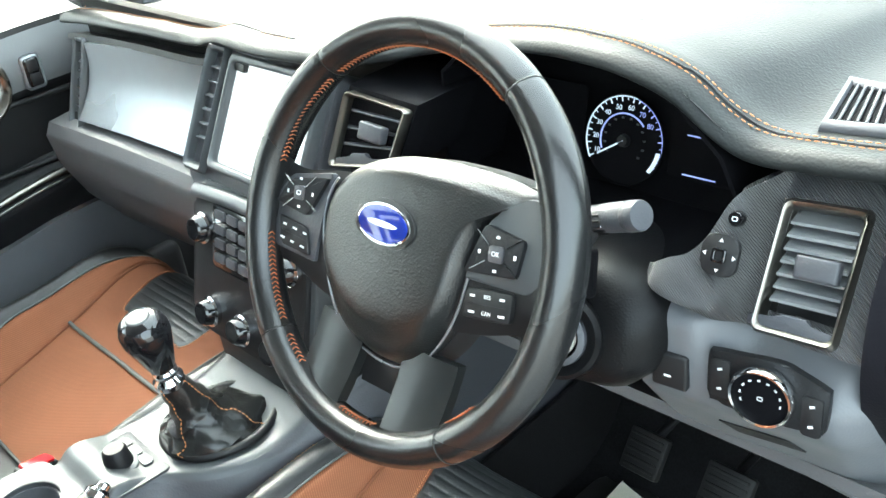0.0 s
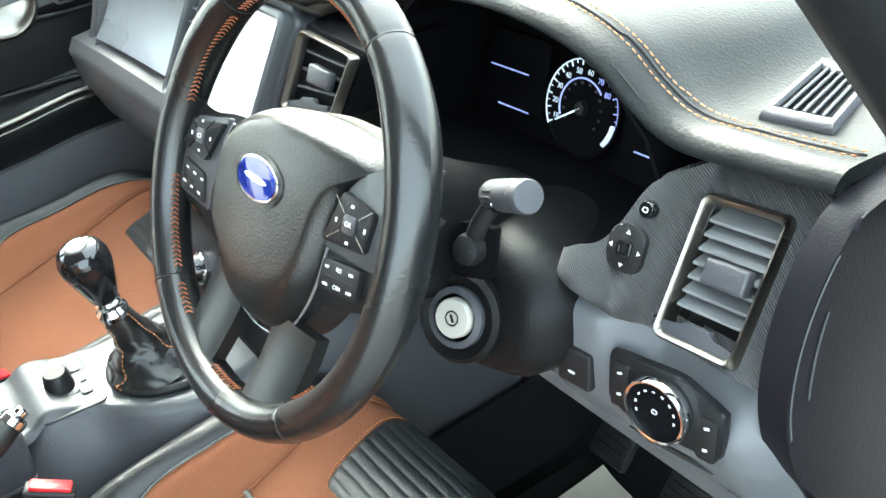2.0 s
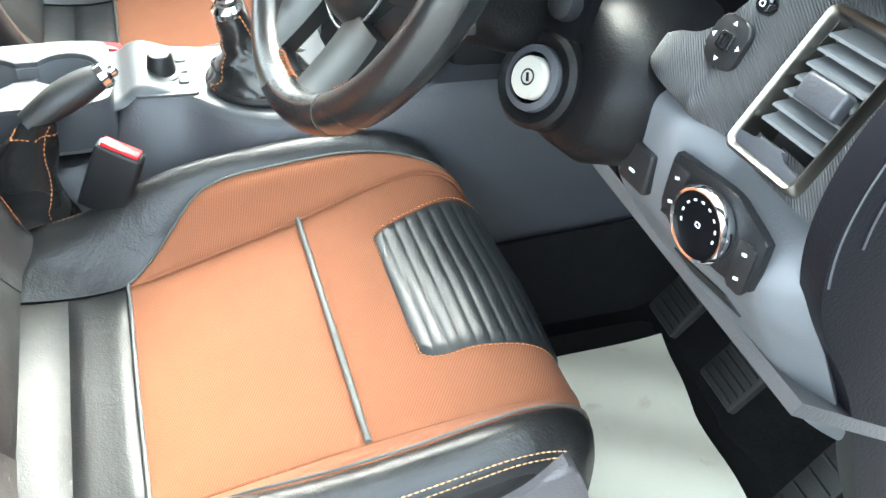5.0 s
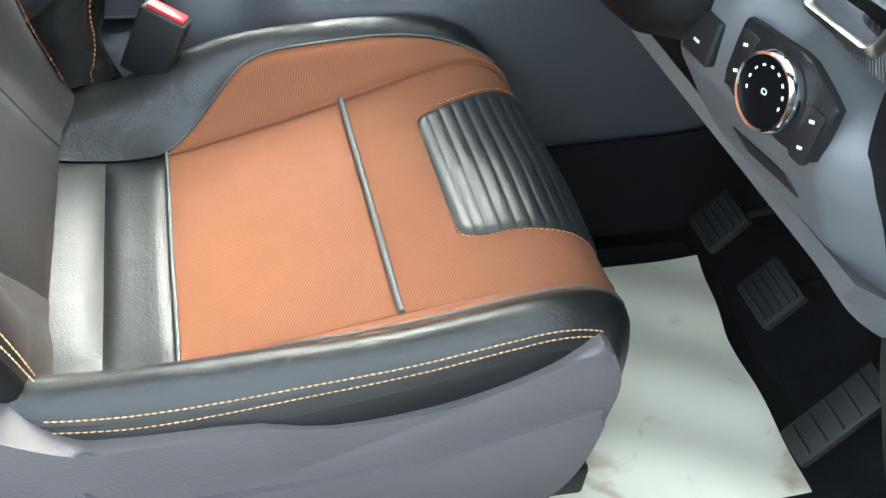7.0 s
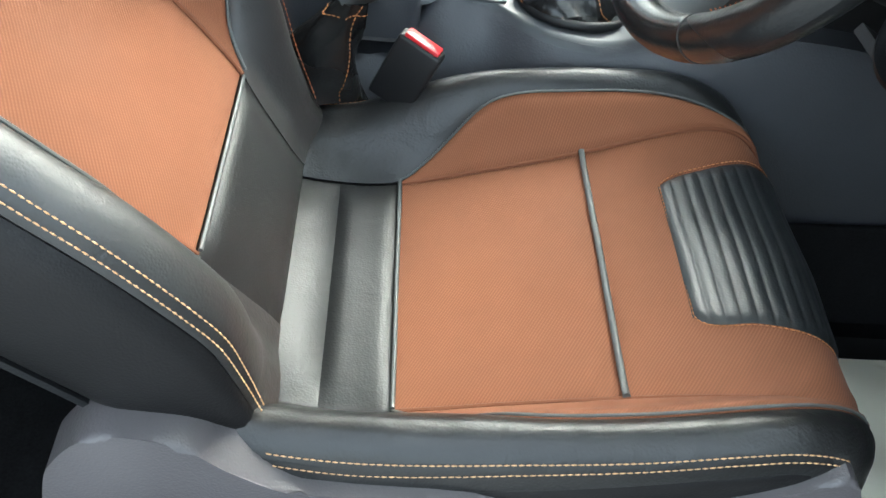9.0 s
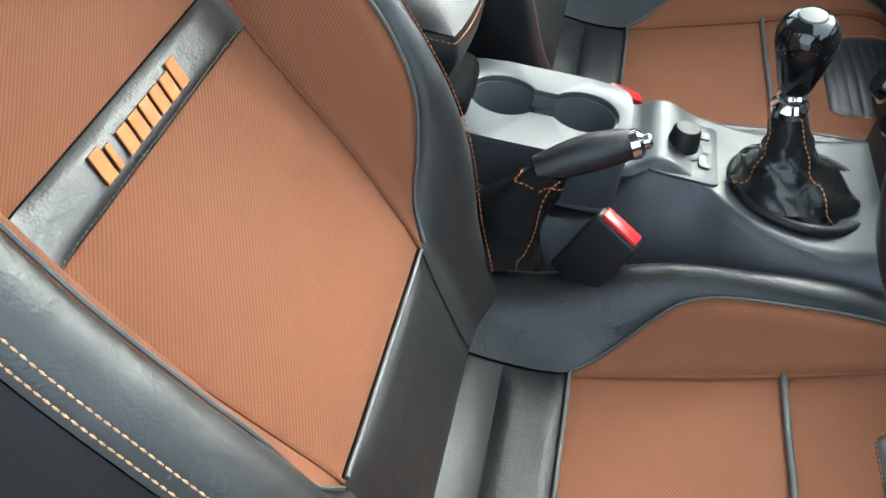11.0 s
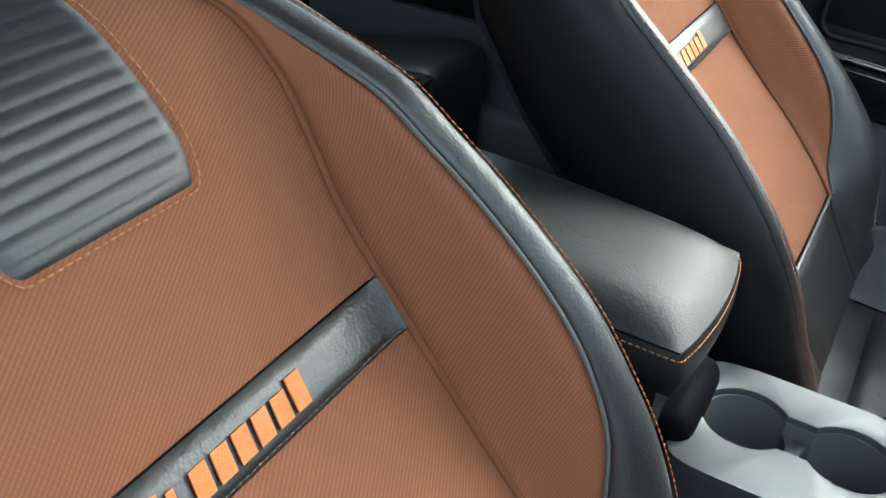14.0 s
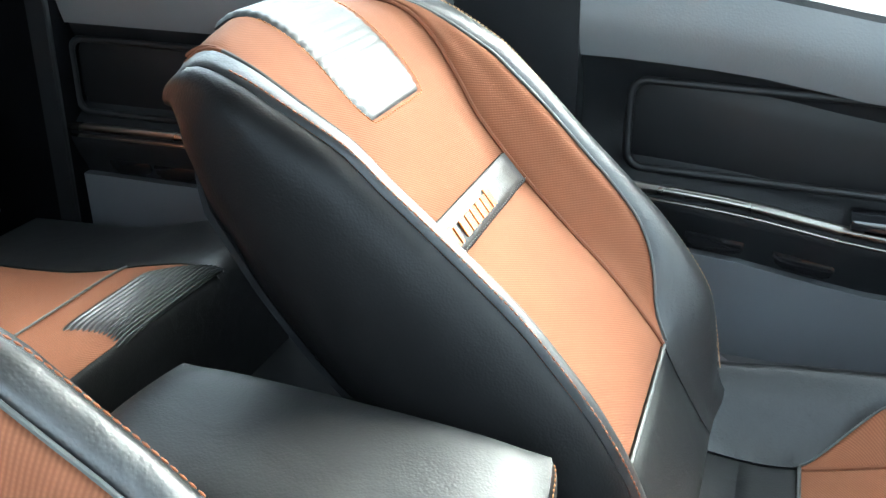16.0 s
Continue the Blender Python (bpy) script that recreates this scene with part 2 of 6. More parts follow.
def ip(x, knots):
    """Smooth interpolation through (x, y) knots."""
    if x <= knots[0][0]:
        return knots[0][1]
    if x >= knots[-1][0]:
        return knots[-1][1]
    for k in range(len(knots) - 1):
        (x0, y0), (x1, y1) = knots[k], knots[k + 1]
        if x <= x1:
            s0 = (y1 - y0) / (x1 - x0)
            ma = (s0 + (y0 - knots[k - 1][1]) / (x0 - knots[k - 1][0])) / 2 if k else s0
            mb = (s0 + (knots[k + 2][1] - y1) / (knots[k + 2][0] - x1)) / 2 if k + 2 < len(knots) else s0
            h, t = x1 - x0, (x - x0) / (x1 - x0)
            return y0 * (1 + 2 * t) * (1 - t) ** 2 + ma * h * t * (1 - t) ** 2 + y1 * t * t * (3 - 2 * t) + mb * h * t * t * (t - 1)


def spl(pts, n, closed=False):
    """n points along a smooth curve through pts."""
    p = [Vector(q) for q in pts]
    k = len(p)
    out = []
    segs = k if closed else k - 1
    for i in range(n):
        f = i * segs / (n if closed else n - 1)
        j = min(int(f), segs - 1)
        t = f - j
        if closed:
            a, b, c, d = p[(j - 1) % k], p[j % k], p[(j + 1) % k], p[(j + 2) % k]
        else:
            b, c = p[j], p[j + 1]
            a = p[j - 1] if j else 2 * b - c
            d = p[j + 2] if j + 2 < k else 2 * c - b
        out.append(0.5 * (2 * b + (c - a) * t + (2 * a - 5 * b + 4 * c - d) * t * t + (3 * b - a - 3 * c + d) * t ** 3))
    return out


def even(pts, step):
    """Points at even steps along a polyline."""
    pts = [Vector(p) for p in pts]
    d = [0.0]
    for a, b in zip(pts, pts[1:]):
        d.append(d[-1] + (b - a).length)
    n = max(2, int(d[-1] / step) + 1)
    out = []
    for i in range(n):
        s = d[-1] * i / (n - 1)
        k = max(0, min(len(pts) - 2, int(np.searchsorted(d, s)) - 1))
        f = (s - d[k]) / max(1e-9, d[k + 1] - d[k])
        out.append(pts[k].lerp(pts[k + 1], min(1, f)))
    return out


def grid(fn, nu, nv, thick=0.0):
    """A sheet from fn(u, v); with thick it gets a back and edges, that far behind its normals."""
    pts = [[Vector(fn(i / nu, j / nv)) for j in range(nv + 1)] for i in range(nu + 1)]
    verts = [p for row in pts for p in row]
    w = nv + 1
    faces = [(i * w + j, (i + 1) * w + j, (i + 1) * w + j + 1, i * w + j + 1) for i in range(nu) for j in range(nv)]
    if thick:
        base = len(verts)
        for i in range(nu + 1):
            for j in range(nv + 1):
                du = pts[min(i + 1, nu)][j] - pts[max(i - 1, 0)][j]
                dv = pts[i][min(j + 1, nv)] - pts[i][max(j - 1, 0)]
                nn = du.cross(dv)
                nn = nn.normalized() if nn.length > 1e-12 else Vector((0, 0, 1))
                verts.append(pts[i][j] - nn * thick)
        faces += [tuple(base + q for q in reversed(fc)) for fc in faces[: nu * nv]]
        rim = [i * w for i in range(nu + 1)] + [nu * w + j for j in range(1, nv + 1)]
        rim += [i * w + nv for i in range(nu - 1, -1, -1)] + [j for j in range(nv - 1, 0, -1)]
        faces += [(rim[q], base + rim[q], base + rim[(q + 1) % len(rim)], rim[(q + 1) % len(rim)]) for q in range(len(rim))]
    me = mesh(verts, faces)
    # a flat lay-out of the sheet in metres, for woven patterns
    us, vs = [0.0], [0.0]
    mj, mi = nv // 2, nu // 2
    for i in range(nu):
        us.append(us[-1] + (pts[i + 1][mj] - pts[i][mj]).length)
    for j in range(nv):
        vs.append(vs[-1] + (pts[mi][j + 1] - pts[mi][j]).length)
    flat = [(us[i], vs[j]) for i in range(nu + 1) for j in range(nv + 1)]
    layer = me.uv_layers.new(name="lay")
    for lp in me.loops:
        layer.data[lp.index].uv = flat[lp.vertex_index % len(flat)]
    if thick:
        me.set_sharp_from_angle(angle=radians(50))
    return me


def loft(rows, caps=True, closed=True, smooth=50):
    """A skin over rows of equally many points."""
    n, k = len(rows), len(rows[0])
    verts = [Vector(p) for r in rows for p in r]
    kk = k if closed else k - 1
    faces = [(i * k + j, i * k + (j + 1) % k, (i + 1) * k + (j + 1) % k, (i + 1) * k + j) for i in range(n - 1) for j in range(kk)]
    if caps and closed:
        faces += [tuple(range(k - 1, -1, -1)), tuple((n - 1) * k + j for j in range(k))]
    bm = bmesh.new()
    vs = [bm.verts.new(v) for v in verts]
    for fc in faces:
        try:
            bm.faces.new([vs[q] for q in fc])
        except ValueError:
            pass
    return from_bm(bm, True, smooth)


def tube(pts, r, n=8, closed=False, flat=1.0):
    """A round rod along pts; r is a number or a function of 0..1."""
    pts = [Vector(p) for p in pts]
    k = len(pts)
    rows = []
    side = None
    for i, p in enumerate(pts):
        a = pts[(i - 1) % k] if closed or i else p
        b = pts[(i + 1) % k] if closed or i < k - 1 else p
        d = (b - a).normalized()
        if side is None:
            side = d.orthogonal().normalized()
        side = (side - d * side.dot(d)).normalized()
        up = d.cross(side)
        rad = r(i / max(1, k - 1)) if callable(r) else r
        rows.append([p + (side * math.cos(q * math.tau / n) + up * math.sin(q * math.tau / n) * flat) * rad for q in range(n)])
    if closed:
        rows.append(rows[0])
    return loft(rows, caps=not closed)


def box(sx, sy, sz, r=0.003, m=Matrix(), seg=2, taper=1.0):
    bm = bmesh.new()
    bmesh.ops.create_cube(bm, size=1, matrix=Matrix.Diagonal((sx, sy, sz, 1)))
    if taper != 1.0:
        for v in bm.verts:
            if v.co.z > 0:
                v.co.x *= taper
                v.co.y *= taper
    if r:
        bmesh.ops.bevel(bm, geom=list(bm.edges), offset=r, segments=seg, profile=0.5, affect="EDGES")
    bmesh.ops.transform(bm, matrix=m, verts=bm.verts)
    return from_bm(bm)


def lathe(profile, m=Matrix(), n=32):
    """profile: (radius, height) pairs, turned about z."""
    rows = []
    for q in range(n):
        a = q * math.tau / n
        rows.append([m @ Vector((rr * math.cos(a), rr * math.sin(a), h)) for rr, h in profile])
    rows.append(rows[0])
    me = loft(rows, caps=False, closed=False, smooth=35)
    bm = bmesh.new()
    bm.from_mesh(me)
    bmesh.ops.remove_doubles(bm, verts=bm.verts, dist=1e-6)
    return from_bm(bm, True, 35)


def slab(poly, depth, m=Matrix(), bevel=0.002, seg=2, hole=None):
    """A flat outline (x, y) pushed out along z by depth, edges rounded; hole: an inner outline of equally many points."""
    bm = bmesh.new()
    if hole is None:
        lo = [bm.verts.new((x, y, 0)) for x, y in poly]
        hi = [bm.verts.new((x, y, depth)) for x, y in poly]
        bm.faces.new(list(reversed(lo)))
        bm.faces.new(hi)
        k = len(poly)
        for i in range(k):
            bm.faces.new((lo[i], lo[(i + 1) % k], hi[(i + 1) % k], hi[i]))
        edges = [e for e in bm.edges if all(v.co.z > depth * 0.5 for v in e.verts)]
    else:
        k = len(poly)
        ring = [[bm.verts.new((x, y, z)) for x, y in pl] for pl, z in ((poly, 0), (poly, depth), (hole, depth), (hole, 0))]
        for a in range(4):
            for i in range(k):
                bm.faces.new((ring[a][i], ring[a][(i + 1) % k], ring[(a + 1) % 4][(i + 1) % k], ring[(a + 1) % 4][i]))
        edges = [e for e in bm.edges if all(v.co.z > depth * 0.5 for v in e.verts)
                 and (all(v in ring[1] for v in e.verts) or all(v in ring[2] for v in e.verts))]
    if bevel:
        bmesh.ops.bevel(bm, geom=edges, offset=bevel, segments=seg, profile=0.5, affect="EDGES")
    bmesh.ops.transform(bm, matrix=m, verts=bm.verts)
    return from_bm(bm, True, 35)


def rounded(w, h, r, n=5, shift=(0, 0)):
    """A rounded rectangle's outline."""
    out = []
    for cx, cy, a0 in ((w / 2 - r, h / 2 - r, 0), (-w / 2 + r, h / 2 - r, 90), (-w / 2 + r, -h / 2 + r, 180), (w / 2 - r, -h / 2 + r, 270)):
        for i in range(n + 1):
            a = radians(a0 + 90 * i / n)
            out.append((cx + r * math.cos(a) + shift[0], cy + r * math.sin(a) + shift[1]))
    return out


def stitches(pts, length=0.0044, gap=0.0010, r=0.00065):
    """A row of short threads along a line, joined."""
    line = even(pts, length + gap)
    verts, faces = [], []
    for a, b in zip(line, line[1:]):
        d = (b - a).normalized()
        s = d.orthogonal().normalized() * r
        u = d.cross(s).normalized() * r
        e = a + d * length
        mid = (a + e) / 2
        k = len(verts)
        for p, f in ((a, 0.5), (mid, 1.15), (e, 0.5)):
            verts += [p + s * f, p + u * f, p - s * f, p - u * f]
        for q in range(4):
            w = (q + 1) % 4
            faces += [(k + q, k + w, k + 4 + w, k + 4 + q), (k + 4 + q, k + 4 + w, k + 8 + w, k + 8 + q)]
        faces += [(k, k + 3, k + 2, k + 1), (k + 8, k + 9, k + 10, k + 11)]
    return mesh(verts, faces)


def facing(at, normal, up=(0, 0, 1)):
    """A pose at a place whose z looks along normal and whose y leans to up."""
    z = Vector(normal).normalized()
    x = Vector(up).cross(z).normalized()
    y = z.cross(x)
    return Matrix.Translation(at) @ Matrix((x, y, z)).transposed().to_4x4()


def lettering(text, size, m, material, parent, name="numeral"):
    cu = bpy.data.curves.new("t", "FONT")
    cu.body, cu.size, cu.extrude, cu.align_x, cu.align_y = text, size, 0.0002, "CENTER", "CENTER"
    ob = bpy.data.objects.new("t", cu)
    me = bpy.data.meshes.new_from_object(ob)
    bpy.data.objects.remove(ob)
    me.transform(m)
    return part(name, me, material, parent)

# ---------------------------------------------------------------- the car's shell
def solid(name, me, material, label, cat_, **k):
    return part(name, me, material, None, label, category=cat_, kind="structure", **k)


solid("ground", grid(lambda u, v: ((u - 0.5) * 400, (v - 0.5) * 400, -0.50), 4, 4, 0.2), ASPHALT, "pale concrete ground outside the car", "ground")


def floor_at(u, v):
    x = -0.78 + 1.56 * u
    y = -1.45 + 2.25 * v
    z = ip(y, [(-1.45, 0.10), (0.50, 0.10), (0.58, 0.14), (0.66, 0.26), (0.74, 0.42), (0.80, 0.55)])
    return (x, y, z + 0.003 * math.sin(31 * x + 17 * y))


solid("floor", grid(floor_at, 24, 60, 0.04), CARPET, "black carpeted cabin floor and toe board", "floor")
solid("ceiling", grid(lambda u, v: (-0.66 + 1.32 * u, -1.5 + 1.43 * v, 1.46 - 0.10 * (2 * u - 1) ** 4 - 0.12 * (2 * v - 1) ** 6), 16, 16, 0.03), ROOFLINING, "pale roof lining", "ceiling")


def wall_piece(name, poly, x, depth, material, label, cat_):
    """An outline in y, z, pushed out sideways from x."""
    mm = Matrix(((0, 0, 1 if depth > 0 else -1, x), (1, 0, 0, 0), (0, 1, 0, 0), (0, 0, 0, 1)))
    return solid(name, slab(poly, abs(depth), mm, 0.008, 2), material, label, cat_)


wall_piece("sill_right", [(-1.45, 0.02), (0.75, 0.02), (0.75, 0.16), (-1.45, 0.16)], 0.70, 0.10, CHARCOAL, "dark plastic door sill trim", "sill")
wall_piece("sill_left", [(-1.45, -0.05), (0.75, -0.05), (0.75, 0.18), (-1.45, 0.18)], -0.735, -0.12, CHARCOAL, "dark plastic door sill trim", "sill")
wall_piece("b_pillar_left", [(-0.70, 0.1), (-0.492, 0.1), (-0.492, 0.70), (-0.51, 1.40), (-0.64, 1.40), (-0.66, 0.7)], -0.735, -0.06, CHARCOAL, "dark trimmed door pillar", "pillar")
solid("a_pillar_left", tube([(-0.76, 0.34, 0.84), (-0.72, 0.12, 1.10), (-0.66, -0.12, 1.38)], 0.045, 10), CHARCOAL, "dark trimmed windscreen pillar", "pillar")
solid("a_pillar_right", tube([(0.765, 0.40, 0.80), (0.72, 0.17, 1.10), (0.66, -0.10, 1.38)], 0.045, 10), CHARCOAL, "dark trimmed windscreen pillar", "pillar")
solid("rear_wall", box(1.5, 0.05, 1.0, 0.01, pose(0, -1.50, 0.55)), SEAL, "dark rear cabin wall", "wall")
# opaque pane, added to keep light from behind off the rear cabin
solid("rear_window", box(1.2, 0.006, 0.36, 0.002, pose(0, -1.50, 1.24)), DARK_PANE, "opaque dark rear cab window pane, shutting out light from behind", "window")
solid("windscreen", grid(lambda u, v: (-0.66 + 1.32 * u, 0.74 - 0.80 * v - 0.10 * (2 * u - 1) ** 2, 0.88 + 0.50 * v), 10, 10, 0.005), PANE, "clear windscreen", "windscreen").visible_shadow = False
solid("bonnet", grid(lambda u, v: (-0.85 + 1.7 * u, 0.80 + 1.1 * v, 0.84 - 0.10 * v * v - 0.05 * (2 * u - 1) ** 4), 14, 14, 0.03), PAINT, "silver painted bonnet beyond the windscreen", "bonnet")
solid("firewall", box(1.5, 0.03, 0.75, 0.01, pose(0, 0.80, 0.50)), DARK, "dark bulkhead behind the dashboard", "wall")
wall_piece("c_pillar_left", [(-1.47, 0.1), (-1.285, 0.1), (-1.285, 0.75), (-1.32, 1.40), (-1.47, 1.40)], -0.715, -0.08, SEAL, "dark trimmed rear door pillar", "pillar")
wall_piece("door_seal_left", [(-1.310, 0.20), (-1.278, 0.20), (-1.278, 0.75), (-1.312, 1.36), (-1.336, 1.36), (-1.310, 0.75)], -0.700, -0.012, CHARCOAL, "dark rubber door seal strip", "trim")
wall_piece("rear_side_right", [(-1.45, 0.02), (-0.95, 0.02), (-0.95, 0.9), (-1.1, 1.4), (-1.45, 1.4)], 0.72, 0.06, CHARCOAL, "dark rear cabin side", "wall")
wall_piece("b_pillar_right", [(-0.86, 0.02), (-0.70, 0.02), (-0.68, 0.8), (-0.70, 1.40), (-0.80, 1.40), (-0.84, 0.8)], 0.70, 0.06, CHARCOAL, "dark trimmed door pillar", "pillar")


def door(name, y0, y1, label):
    """An inner door panel on the left side: lower bin, armrest ledge, recessed panel, pull and window above."""
    t = thing(name, (-0.78, (y0 + y1) / 2, 0.15), label, "car door")
    L = y1 - y0

    def sway(me):
        """The front door's mouldings run down towards its middle and up again."""
        if y0 > -0.6:
            for vert in me.vertices:
                vert.co.z += ip(vert.co.y, [(-0.5, 0.014), (-0.44, 0.013), (-0.28, 0.003), (-0.12, -0.020), (-0.02, -0.022), (0.14, 0.0), (0.42, 0.0)])
        return me

    def skin(u, v):
        y = y0 + L * u
        z = 0.12 + 0.70 * v
        prof = ip(z, [(0.12, 0.0), (0.30, 0.012), (0.48, 0.018), (0.535, 0.045), (0.56, 0.050), (0.575, 0.030), (0.60, 0.004), (0.685, 0.0), (0.72, 0.018), (0.79, 0.024), (0.82, 0.0)])
        return (-0.775 + prof, y, z)
    p = part("panel", sway(grid(skin, 20, 60, 0.03)), CHARCOAL, t, "black moulded panel")
    part("upper_trim", sway(grid(lambda u, v: (-0.748 + 0.012 * math.sin(math.pi * v), y0 + L * u, 0.724 + 0.092 * v), 16, 8, 0.02)), DOOR_GREY, p, "pale grey upper trim")
    part("ledge_trim", sway(tube([(-0.724, y0 + L * q, 0.568 + 0.004 * math.sin(3 * q)) for q in np.linspace(0.02, 0.98, 20)], 0.007, 8)), SMOKED, p, "thin silver strip along the ledge")
    part("recess", sway(slab(rounded(L * 0.745, 0.125, 0.03), 0.006, Matrix(((0, 0, 1, -0.774), (1, 0, 0, y0 + L * 0.455), (0, 1, 0, 0.642), (0, 0, 0, 1))), 0.003)), DARK, p, "black recessed pad")
    lip_line = [(-0.755, y0 + L * 0.455 + a, 0.642 + b2) for a, b2 in rounded(L * 0.75, 0.115, 0.022)]
    part("recess_lip", sway(tube(lip_line + lip_line[:1], 0.0055, 8)), DARK, p, "rounded black lip")
    part("ledge_trim", sway(tube([(-0.7255, y0 + L * q, 0.553 + 0.004 * math.sin(3 * q)) for q in np.linspace(0.02, 0.98, 20)], 0.003, 8)), SMOKED, p)
    for q in (0.215, 0.335):
        part("grip_recess", sway(slab(rounded(0.075, 0.030, 0.012), 0.008, Matrix(((0, 0, 1, -0.748), (1, 0, 0, y0 + L * q), (0, 1, 0, 0.510), (0, 0, 0, 1))), 0.003, 2)), GLOSS, p, "black moulded grip")
    part("pocket", box(0.05, L * 0.8, 0.20, 0.02, pose(-0.745, y0 + L * 0.5, 0.25), 3), MGREY, p, "grey storage pocket")
    part("lower_panel", sway(grid(lambda u, v: (-0.752 + 0.012 * v, y0 + L * u, 0.13 + 0.355 * v), 12, 8, 0.02)), GREY, p, "grey lower panel")
    w = part("window", box(0.005, L * 0.96, 0.54, 0.001, pose(-0.785, y0 + L * 0.5, 1.08, 0, 6, 0)), PANE, t, "clear side window")
    w.visible_shadow = False
    return t, p


front_door, fd_panel = door("front_door_left", -0.50, 0.42, "closed black and grey passenger door")
rear_door, rd_panel = door("rear_door_left", -1.34, -0.66, "closed dark rear door")
mirror = thing("door_mirror", (-0.98, 0.30, 0.84), "black door mirror outside the passenger window", "door mirror")
part("housing", slab(rounded(0.20, 0.17, 0.05), 0.10, Matrix(((1, 0, 0, -0.99), (0, 0, 1, 0.27), (0, 1, 0, 0.925), (0, 0, 0, 1))), 0.02, 4), CHARCOAL, mirror, "black mirror housing")
part("mirror_glass", slab(rounded(0.17, 0.14, 0.04), 0.004, Matrix(((1, 0, 0, -0.99), (0, 0, 1, 0.266), (0, 1, 0, 0.925), (0, 0, 0, 1))), 0.001, 2), CHROME, mirror, "mirror glass")
part("arm", tube([(-0.90, 0.31, 0.86), (-0.84, 0.33, 0.83), (-0.80, 0.34, 0.82)], 0.022, 10), CHARCOAL, mirror)
# unseen driver's door, added wide open beside the cabin to block front-right light
open_door = thing("front_door_right", (0.80, 0.47, 0.15), "unseen dark driver's door, wide open to block front-right light", "car door")
SWING = pose(0.80, 0.47, 0, 0, 0, 72) @ Matrix.Translation((0, -0.95, 0))


def open_skin(u, v):
    z = 0.08 + 0.84 * v
    prof = ip(z, [(0.08, 0.0), (0.30, 0.014), (0.50, 0.020), (0.55, 0.055), (0.58, 0.030), (0.62, 0.0), (0.78, 0.022), (0.92, 0.0)])
    return SWING @ Vector((-prof, 0.95 * u, z))


part("panel", grid(open_skin, 16, 40, 0.06), CHARCOAL, open_door, "black moulded panel")
pane_r = part("window", box(0.005, 0.80, 0.42, 0.001, SWING @ pose(0.03, 0.45, 1.13, 0, -6, 0)), PANE, open_door, "clear side window")
pane_r.visible_shadow = False
part("switch_surround", box(0.010, 0.036, 0.062, 0.008, pose(-0.738, 0.168, 0.752, 0, 4, 0), 3), SILVER, fd_panel, "silver switch surround")
sw = part("window_switch", box(0.014, 0.028, 0.052, 0.006, pose(-0.737, 0.168, 0.752, 0, 4, 0), 3), GLOSS, fd_panel, "black switch with a silver surround")
part("rocker", box(0.008, 0.018, 0.022, 0.003, pose(-0.730, 0.168, 0.764)), DARK, sw)
part("rocker", box(0.008, 0.018, 0.022, 0.003, pose(-0.730, 0.168, 0.740)), DARK, sw)
part("pull_handle", lathe([(0.0, 0.0), (0.045, 0.0), (0.055, 0.006), (0.06, 0.012), (0.065, 0.008), (0.066, 0.0)], pose(-0.740, 0.06, 0.752, 0, 84, 0)), SMOKED, fd_panel, "smoked chrome pull cup")
part("armrest_switch", box(0.05, 0.10, 0.015, 0.004, pose(-0.72, -0.10, 0.574)), GLOSS, fd_panel, "black window switch on the armrest")


# ---------------------------------------------------------------- rear bench
rear = thing("rear_bench", (0, -1.15, 0.12), "tan and black rear bench seat behind the front seats", "rear seat")


def bench(x0, x1, u, v, lift=0.0):
    x = x0 + (x1 - x0) * u
    cy = spl([(0, -1.35, 0.415), (0, -1.15, 0.428), (0, -1.02, 0.458), (0, -0.95, 0.472), (0, -0.912, 0.468), (0, -0.900, 0.440), (0, -0.902, 0.38), (0, -0.91, 0.28)], 60)
    f = v * 59
    k = min(58, int(f))
    p = cy[k].lerp(cy[k + 1], f - k)
    edge = 0.006 * (1 - abs(2 * u - 1) ** 8) * (1 - abs(2 * v - 1) ** 10)
    return Vector((x, p.y + edge * 0.2, p.z + edge + lift))


def bench_v(y):
    return float(min(np.linspace(0.2, 0.7, 500), key=lambda v: abs(bench(0, 1, 0.5, v).y - y)))


rc = part("cushion", grid(lambda u, v: bench(-0.70, 0.70, u, v, -0.006), 20, 40, 0.05), LEATHER, rear, "black leather base")
for a, b2, mt, lb in ((-0.69, -0.52, LEATHER, "black leather"), (-0.515, -0.17, TAN, "tan twill"), (-0.165, 0.165, LEATHER, "black leather"), (0.17, 0.515, TAN, "tan twill"), (0.52, 0.69, LEATHER, "black leather")):
    reach = 0.60 if mt is TAN else 1.0
    part("cushion_panel", grid(lambda u, v: bench(a, b2, u, v * reach, 0.002), 20, 44, 0.01), mt, rc, lb)
    if mt is TAN:
        part("front_border", grid(lambda u, v: bench(a, b2, u, 0.602 + 0.398 * v, 0.002), 20, 20, 0.01), LEATHER, rc, "black leather front border")
        part("piping", tube([bench(a, b2, u, bench_v(-1.036), 0.0055) for u in np.linspace(0.02, 0.98, 24)], 0.0016, 6), PIPING, rc)
pad_v0, pad_v1 = bench_v(-0.984), bench_v(-0.9035)
for sg in (-1, 1):
    def pad(u, v):
        lo, hi = (-0.485 - 0.05 * v, -0.312) if sg < 0 else (0.312, 0.485 + 0.05 * v)
        q = bench(lo, hi, u, pad_v0 + (pad_v1 - pad_v0) * v, 0.005)
        return q + Vector((0, 0.0012, 0.0016)) * 1.5 * abs(math.sin(math.pi * 13 * v))
    part("ribbed_pad", grid(pad, 14, 110, 0.006), RIBPAD, rc, "ribbed black leather pad")


